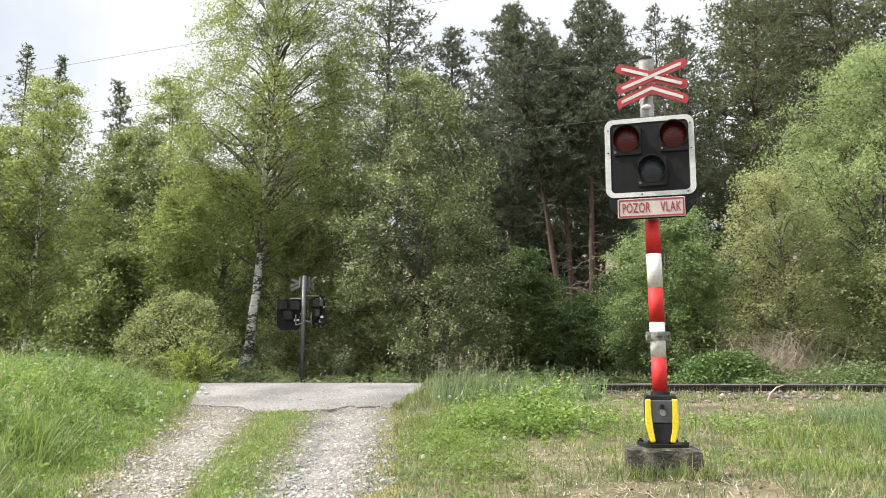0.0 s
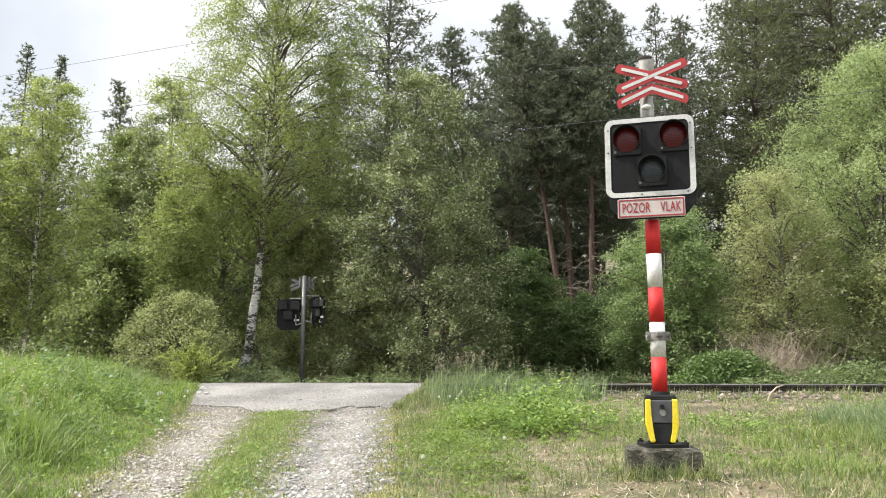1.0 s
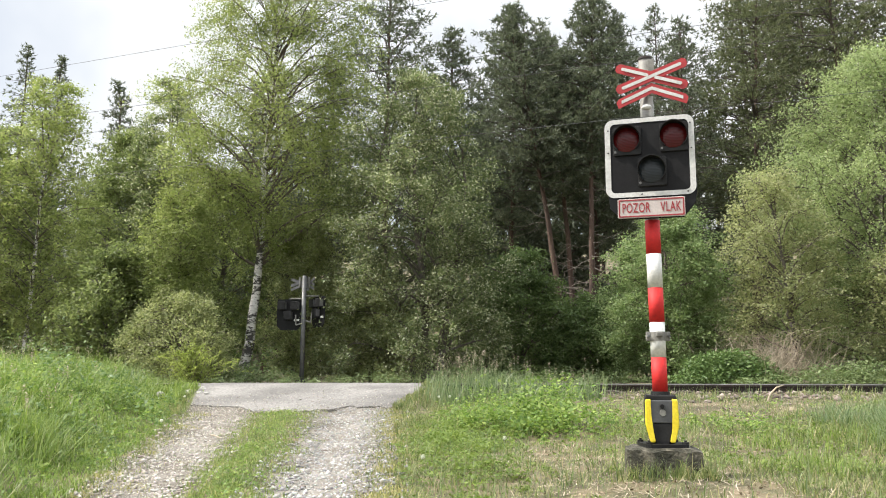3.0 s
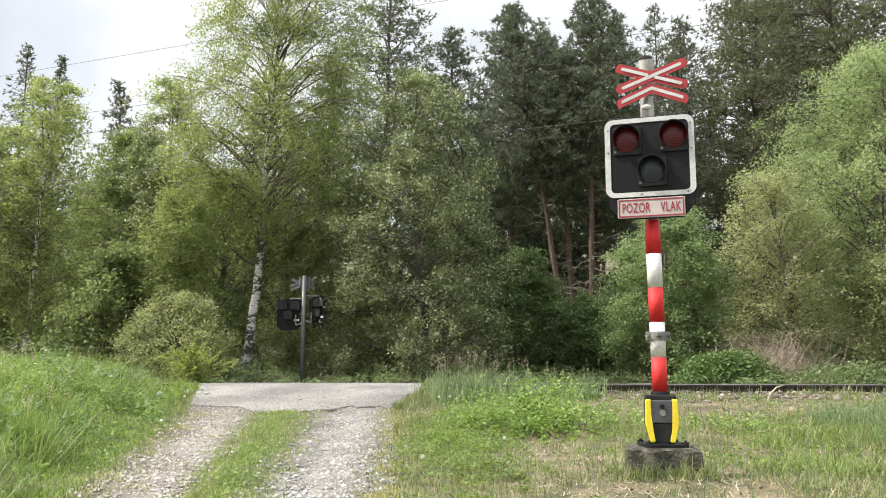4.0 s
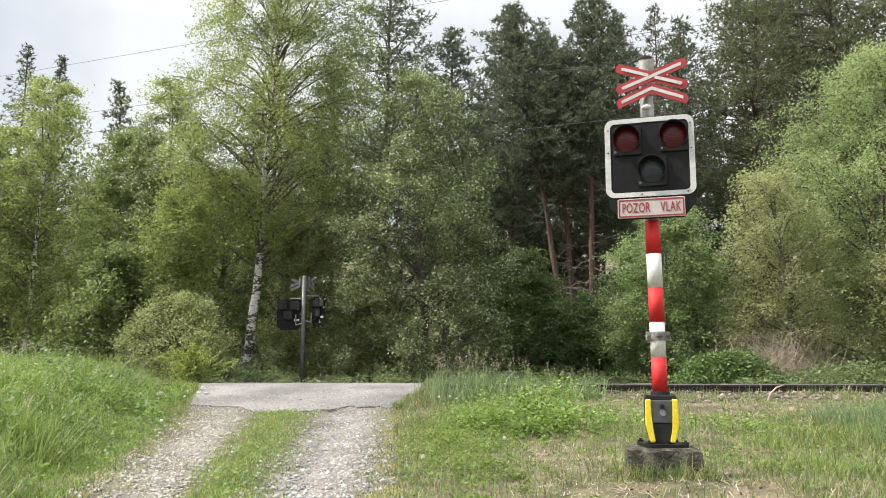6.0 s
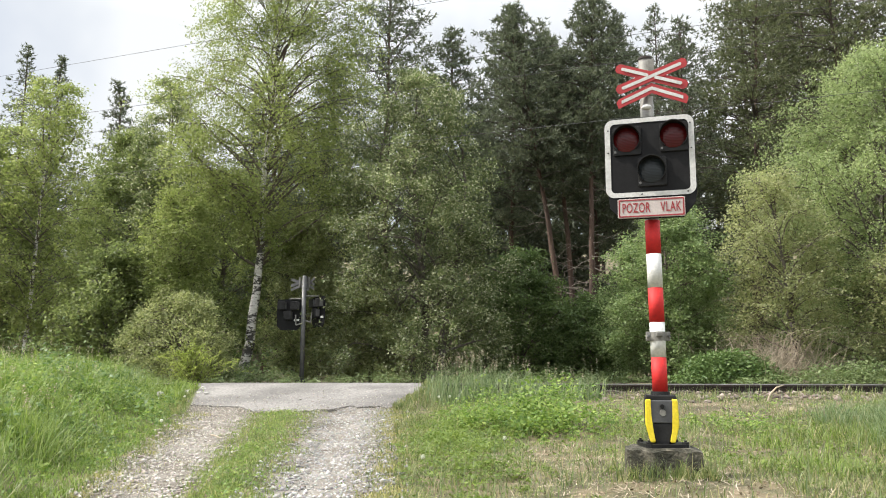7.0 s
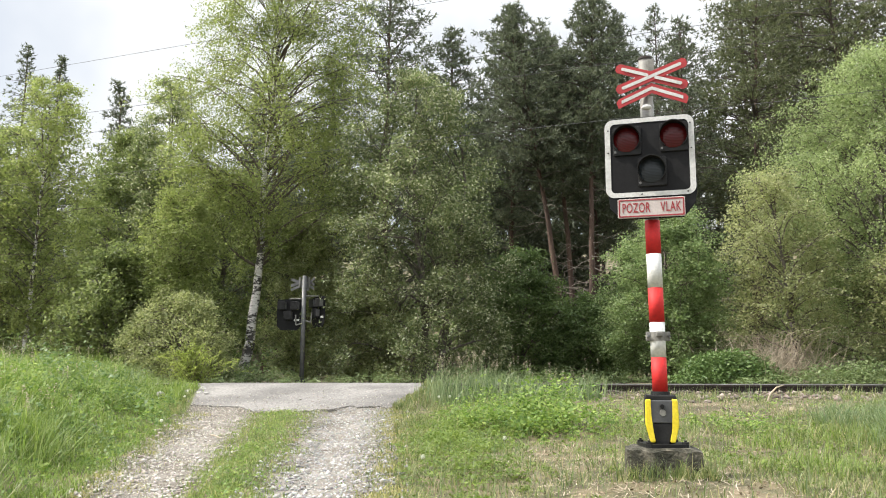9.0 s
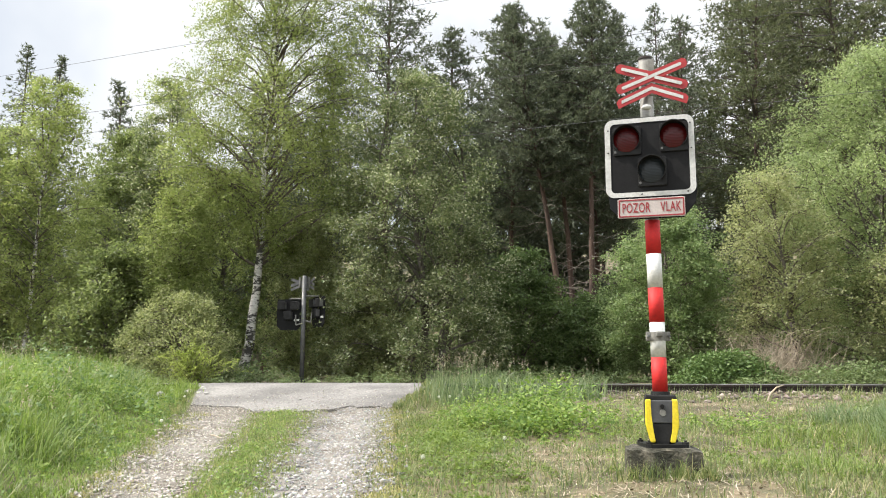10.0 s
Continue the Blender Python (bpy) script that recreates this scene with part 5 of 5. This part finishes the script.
# dry litter
x, y = scatter(20000, -0.3, 8.0, 3.8, 13.2, 1.1)
ok = rng.random(len(x)) < 0.25 + 0.75 * bare(x, y)
ok &= ~((np.abs(x - 1.68) < 0.34) & (np.abs(y - 6.0) < 0.30))
x, y = x[ok], y[ok]
pts = np.stack([x, y, land(x, y) + 0.006], 1)
a = rng.uniform(0, 6.28, len(x))
L = rng.uniform(0.03, 0.13, len(x))
dv = np.stack([np.cos(a) * L, np.sin(a) * L, rng.uniform(-0.005, 0.03, len(x))], 1)
sv = np.stack([-np.sin(a), np.cos(a), np.zeros(len(x))], 1) * 0.003
v = np.stack([pts - sv, pts + sv, pts + dv + sv, pts + dv - sv], 1).reshape(-1, 3)
tagged(new("dry_litter", raw_mesh("dry_litter", v, np.arange(len(v)).reshape(-1, 4), STRAW)), "dead straw and stalks lying on the verge", "litter", kind="stuff")

x, y = scatter(15000, -0.3, 8.0, 3.8, 13.6, 1.0)
ok = (rng.random(len(x)) < 0.35 + 0.65 * bare(x, y)) & (x > road_right(y) + 0.05) & ~((np.abs(x - 1.68) < 0.30) & (np.abs(y - 6.0) < 0.27))
x, y = x[ok], y[ok]
v, f = leaf_arrays(rng, np.stack([x, y, land(x, y) + 0.008], 1), 0.032, 0.6, 1.6)
tagged(new("leaf_litter", raw_mesh("leaf_litter", v, f, DEAD_LEAF)), "brown dead leaves and crumbs on the verge", "litter", kind="stuff")
# ragged grass along the crossing's edges
y = rng.uniform(11.6, 15.2, 3600)
right = rng.random(len(y)) < 0.55
x = np.where(right, road_right(y) + np.abs(rng.normal(0.0, 0.16, len(y))) - 0.05, road_left(y) - np.abs(rng.normal(0.0, 0.2, len(y))) + 0.05)
grass("crossing_edge_grass", x, y, 0.13, 0.0045, GRASS_MEADOW, "ragged grass along the crossing's edges", 0.7)


cx = 1.68 + rng.uniform(-0.40, 0.40, 46)
cy = 5.70 + rng.normal(0, 0.05, 46) - 0.2 * (cx - 1.68)
x, y, k = clumped(cx, cy, 20, 0.03)
grass("block_grass", x, y, (0.075 * rng.lognormal(0, 0.5, len(cx)))[k], 0.0026, GRASS_MEADOW, "thin grass against the concrete block", 0.6)


def weeds(name, n, cx, cy, rx, ry, height, size, mat, label, uneven=0.5, leaves=14):
    """A patch of low leafy plants, each a small dome of leaves on a stem."""
    m = n // leaves
    px = cx + rx * 0.55 * np.clip(rng.normal(0, 1, m), -2.2, 2.2)
    py = cy + ry * 0.55 * np.clip(rng.normal(0, 1, m), -2.2, 2.2)
    keep = (rng.random(m) < 0.75 + 0.6 * wobble(2.2 * px, 2.0 * py)) & ((px > road_right(py) + 0.05) | (px < road_left(py) - 0.05) | (py > 17)) & (rng.random(m) > 0.9 * bare(px, py))
    px, py = px[keep], py[keep]
    far_out = ((px - cx) / rx) ** 2 + ((py - cy) / ry) ** 2
    tall = height * np.clip(1.15 - 0.55 * far_out, 0.3, 1.2) * (1 + uneven * np.clip(rng.normal(0, 0.6, len(px)) + wobble(2.5 * px, 2.5 * py), -0.9, 1.3))
    k = np.repeat(np.arange(len(px)), leaves)
    q = rng.random(len(k)) ** 0.6
    wide = (0.35 * tall[k] + size * 0.8) * (1.15 - 0.6 * q)
    x = px[k] + rng.normal(0, 1, len(k)) * wide
    y = py[k] + rng.normal(0, 1, len(k)) * wide
    z = land(x, y) + 0.015 + tall[k] * q
    v, f = leaf_arrays(rng, np.stack([x, y, z], 1), size * np.repeat(rng.uniform(0.7, 1.3, len(px)), leaves), 0.62, 0.9)
    return tagged(new(name, raw_mesh(name, v, f, mat)), label, "weeds", kind="stuff")


weeds("weed_patch", 7500, 1.25, 9.5, 1.0, 0.9, 0.26, 0.050, LEAF_WEED, "bright green leafy weeds on the verge", 1.0, 22)
weeds("weed_patch", 5000, 0.75, 9.9, 0.75, 1.3, 0.24, 0.042, LEAF_WEED, "green leafy weeds standing among verge grass", 1.0, 18)
weeds("weed_patch", 20000, 0.20, 8.3, 0.62, 2.5, 0.085, 0.030, LEAF_CLOVER, "low clover-like weeds along the track edge")
weeds("weed_patch", 8000, 2.6, 7.4, 2.6, 2.6, 0.09, 0.030, LEAF_CLOVER, "small broad-leaved weeds among the verge grass")
weeds("weed_patch", 3500, 4.6, 10.2, 2.6, 1.6, 0.09, 0.04, LEAF_WEED, "small broad-leaved weeds among the verge grass")
weeds("weed_patch", 2600, 3.4, 9.0, 0.9, 0.9, 0.10, 0.04, LEAF_WEED, "scattered green weeds on the verge")
weeds("weed_patch", 9000, -4.9, 9.0, 1.7, 3.2, 0.30, 0.046, LEAF_WEED, "leafy weeds among the bank grass")
weeds("nettle_patch", 2400, -5.2, 11.5, 1.3, 1.6, 0.42, 0.06, LEAF_NETTLE, "dark green nettles standing in the bank grass", 0.9, 26)
weeds("nettle_patch", 1200, -3.9, 7.4, 0.6, 1.1, 0.24, 0.045, LEAF_NETTLE, "dark broad-leaved weeds low on the bank", 0.9, 20)
weeds("weed_patch", 2200, -3.3, 7.2, 0.4, 2.2, 0.06, 0.034, LEAF_WEED, "low weeds at the foot of the bank")
weeds("nettle_mound", 15000, 7.0, 19.0, 1.02, 0.7, 0.70, 0.075, LEAF_NETTLE, "rounded mound of dark green nettles beyond the rails", 0.12)
weeds("nettle_strip", 18000, 10.9, 18.0, 3.4, 1.0, 0.42, 0.065, LEAF_STRIP, "low green plants along the far side of the rails")
weeds("nettle_strip", 9000, 1.4, 20.6, 4.6, 0.8, 0.30, 0.06, LEAF_STRIP, "low green plants below the thicket")
weeds("nettle_strip", 5000, -5.6, 21.6, 1.7, 0.7, 0.36, 0.06, LEAF_STRIP, "low green plants round the birch's foot")
weeds("nettle_strip", 8000, -9.0, 19.6, 3.0, 1.2, 0.42, 0.06, LEAF_STRIP, "low green plants at the wood's edge")


def tuft(name, at, n, height, spread, mat, label, width=0.0045, lean=0.45, plumes=0):
    """One tussock; some stalks carry a seed head."""
    ob = thing(name, pose(at[0], at[1], float(land(at[0], at[1]))), label, "grass tuft", "tall grass tufts")
    r = rng.normal(0, spread, (n, 2))
    pts = np.stack([r[:, 0], r[:, 1], np.full(n, -0.02)], 1)
    v, f = blade_arrays(rng, pts, height, width, lean, (0.12, 0))
    tagged(child("tussock", raw_mesh("tussock", v, f, mat), ob), kind="stuff")
    if plumes:
        stalks, seeds = [], []
        for k in range(plumes):
            p = rng.normal(0, spread, 2)
            h = height * rng.uniform(1.0, 1.35)
            e = np.array([p[0] + rng.normal(0.02, 0.04), p[1], h])
            line = curve_points((p[0], p[1], 0), e, rng, 4, 0.03)
            stalks.append((line, [0.0022, 0.002, 0.0016, 0.001]))
            seeds.append(e + rng.normal(0, 1, (16, 3)) * np.array([0.008, 0.008, 0.035]))
        v, f = tubes(stalks, 3)
        tagged(child("stalk_spray", raw_mesh("stalk_spray", v, f, mat), ob), kind="stuff")
        v, f = leaf_arrays(rng, np.concatenate(seeds), 0.018)
        tagged(child("seed_plume", raw_mesh("seed_plume", v, f, STRAW), ob), kind="stuff")
    return ob


tufts_moving = []
for k in range(16):
    x = -0.05 + 0.16 * k + rng.uniform(-0.05, 0.05)
    tufts_moving.append(tuft("grass_tuft", (x, 12.7 + rng.uniform(-0.35, 0.35)), 95, rng.uniform(0.36, 0.66) * (1 if x < 1.6 else 0.75), 0.15, GRASS_BLUE, "tall pale grass tuft with seed heads by the crossing", 0.005, 0.4, 11 if x < 0.8 else 3))
for k in range(8):
    tufts_moving.append(tuft("grass_tuft", (4.35 + 0.22 * k + rng.uniform(-0.1, 0.1), 8.6 + rng.uniform(-0.8, 0.8)), 190, rng.uniform(0.28, 0.44), 0.14, GRASS_BLUE, "tall blue-green grass tuft on the verge", 0.0032, 0.75))
for k in range(12):
    yy = 13.2 + 0.24 * k
    tufts_moving.append(tuft("grass_tuft", (float(road_left(yy)) - rng.uniform(0.05, 0.75), yy), 110, rng.uniform(0.20, 0.32), 0.13, GRASS_LUSH, "green grass tuft at the crossing's edge", 0.006, 0.6))
for k in range(26):
    yy = rng.uniform(5.2, 12.5)
    tufts_moving.append(tuft("grass_tuft", (float(road_left(yy)) - rng.uniform(0.7, 3.0), yy), 120, rng.uniform(0.32, 0.5), 0.13, GRASS_LUSH, "tall lush grass tuft on the bank", 0.004, 0.9, 3))


for k in range(30):
    yy = rng.uniform(8.0, 14.5)
    tufts_moving.append(tuft("grass_tuft", (float(road_left(yy)) - rng.uniform(1.0, 4.2), yy), 90, rng.uniform(0.30, 0.58), 0.10, GRASS_BLUE if k % 3 == 0 else GRASS_LUSH, "coarse grass tussock on top of the bank", 0.0045, 0.8, 2 if k % 2 else 0))


def dry_stalks():
    """Last year's dead canes."""
    ob = thing("dead_canes", pose(8.25, 19.5, 0.0), "pale dead bramble canes in a tangle", "dead canes")
    paths = []
    for k in range(620):
        p = np.array([rng.normal(0.0, 0.55), rng.normal(-0.15, 0.35), 0])
        e = p + np.array([rng.normal(0, 0.62), rng.normal(-0.1, 0.25), rng.uniform(0.3, 1.3)])
        paths.append((curve_points(p, e, rng, 5, 0.16), [0.006, 0.006, 0.005, 0.004, 0.002]))
    v, f = tubes(paths, 3)
    tagged(child("cane_tangle", raw_mesh("cane_tangle", v, f, STRAW), ob), kind="stuff")
    paths = []
    for k in range(150):
        p = np.array([rng.uniform(0.3, 3.0), rng.normal(-0.3, 0.25), 0.05])
        e = p + np.array([rng.normal(0, 0.5), rng.normal(0, 0.2), rng.uniform(0.1, 0.6)])
        paths.append((curve_points(p, e, rng, 5, 0.12), [0.008, 0.007, 0.006, 0.005, 0.003]))
    v, f = tubes(paths, 3)
    tagged(child("fallen_cane_tangle", raw_mesh("fallen_cane_tangle", v, f, DEADWOOD), ob), kind="stuff")


dry_stalks()
for k in range(18):
    yy = rng.uniform(5.7, 8.4)
    tufts_moving.append(tuft("grass_tuft", (yy * rng.uniform(0.38, 0.60), yy), 80, rng.uniform(0.14, 0.27), 0.15, GRASS_LUSH, "green grass tuft on the dry verge", 0.0032, 0.8))


def dandelion(x, y, h, r):
    ob = thing("dandelion_clock", pose(x, y, float(land(x, y))), "white dandelion seed head in the grass", "flower", "dandelion clocks")
    v, f = tubes([([(0, 0, 0), (0.004, 0, h * 0.5), (0, 0, h)], [0.0025, 0.002, 0.002])], 5)
    child("stem", raw_mesh("stem", v, f, LEAF_WEED), ob)
    d = unit(rng.normal(size=(160, 3)))
    v, f = leaf_arrays(rng, d * r * rng.uniform(0.6, 1.0, (160, 1)) + np.array([0, 0, h]), r * 0.55)
    child("seed_ball", raw_mesh("seed_ball", v, f, FLOWER), ob)


for x, y, h in ((-0.17, 6.6, 0.12), (-0.06, 11.6, 0.22), (0.1, 11.9, 0.2), (-4.1, 12.4, 0.25), (0.62, 7.9, 0.14), (-3.3, 9.2, 0.2)):
    dandelion(x, y, h, 0.020)


def loose(name, at, size, mat, label, category, seed):
    bm = bmesh.new()
    bmesh.ops.create_icosphere(bm, subdivisions=2, radius=1.0)
    for w in bm.verts:
        q = w.co.copy()
        k = 1 + 0.35 * noise.noise(q * 1.6 + Vector((seed, 0, 0))) + 0.12 * noise.noise(q * 4 + Vector((0, seed, 0)))
        w.co = Vector((q.x * size[0], q.y * size[1], q.z * size[2])) * k
    me = bpy.data.meshes.new(name)
    bm.to_mesh(me)
    bm.free()
    me.materials.append(mat)
    ob = new(name, me)
    ob.matrix_basis = pose(at[0], at[1], at[2], 0, 0, seed * 37)
    return tagged(ob, label, category, "stones at the crossing")


CHIP = surface("pale_chip", [(0.3, (0.34, 0.32, 0.29)), (0.7, (0.50, 0.48, 0.44))], 9.0, 0.9, fine=55, bump=0.5)
for k in range(34):
    y = 4.7 + 6.5 * float(rng.random()) ** 1.6
    e = [float(q) for q in ruts(y)]
    a, b = (e[0], e[1]) if k % 2 else (e[2], e[3])
    x = a + (b - a) * float(rng.uniform(0.08, 0.92))
    r = float(rng.uniform(0.020, 0.038))
    loose("stone", (x, y, float(land(x, y)) + 0.014), (r, r * 0.75, r * 0.4), CHIP if k % 3 else BROWN_STONE, "flat gravel chip lying in the wheel rut", "stone", k + 31)

PALE_STONE = surface("pale_stone", [(0.3, (0.38, 0.36, 0.33)), (0.7, (0.56, 0.54, 0.50))], 8.0, 0.9, fine=50, bump=0.6)
for k, (x, y, r) in enumerate(((-4.75, 14.6, 0.09), (-4.5, 14.4, 0.06), (-4.95, 14.9, 0.10), (-4.62, 15.0, 0.07), (-4.3, 14.2, 0.05), (-4.85, 13.4, 0.08))):
    z = float(max(land(x, y), -0.2)) + 0.03
    loose("stone", (x, y, z), (r, r * 0.8, r * 0.6), PALE_STONE, "pale broken stone beside the crossing", "stone", k + 1)
for k in range(10):
    x = 2.2 + 0.33 * k + rng.uniform(-0.2, 0.2)
    y = 13.2 - SLANT * x + rng.uniform(-0.5, 0.4)
    r = rng.uniform(0.03, 0.07)
    loose("stone", (x, y, float(land(x, y)) + 0.01), (r, r * 0.8, r * 0.55), BROWN_STONE, "weathered stone on the verge below the ballast", "stone", k + 11)


def stick(pts, radii, mat, label):
    v, f = tubes([(pts, radii)], 6)
    return tagged(new("stick", raw_mesh("stick", v, f, mat, True)), label, "stick")


z = float(land(-2.55, 9.35))
stick([(-2.76, 9.35, z + 0.05), (-2.68, 9.3, z + 0.04), (-2.60, 9.22, z + 0.02)], [0.008, 0.010, 0.006], STRAW, "pale broken stick lying on the grass strip")
z = float(land(4.95, 11.7))
stick([(4.80, 11.6, z - 0.02), (4.86, 11.6, z + 0.12), (4.95, 11.58, z + 0.22), (5.06, 11.55, z + 0.26)], [0.012, 0.014, 0.012, 0.004], STRAW, "bent dry stalk beside the rail")


# ---------------------------------------------------------------- what moves in the wind
def motions():
    for i, (ob, deg) in enumerate(swaying):
        m = ob.matrix_basis.copy()
        rows = []
        for k in range(21):
            t = 0.5 * k
            gust = 0.6 + 0.4 * math.sin(0.7 * t + i)
            rows.append((t, m @ pose(0, 0, 0, deg * 0.4 * gust * math.sin(2.1 * t + 1.7 * i), deg * gust * math.sin(1.7 * t + 0.9 * i), 0)))
        walk(ob, rows)
    for i, ob in enumerate(tufts_moving):
        m = ob.matrix_basis.copy()
        rows = []
        for k in range(26):
            t = 0.4 * k
            gust = 0.55 + 0.45 * math.sin(0.9 * t + 0.6 * i)
            rows.append((t, m @ pose(0, 0, 0, 1.2 * gust * math.sin(3.6 * t + 0.8 * i), 3.0 * gust * math.sin(3.1 * t + 0.5 * i), 0)))
        walk(ob, rows)


motions()
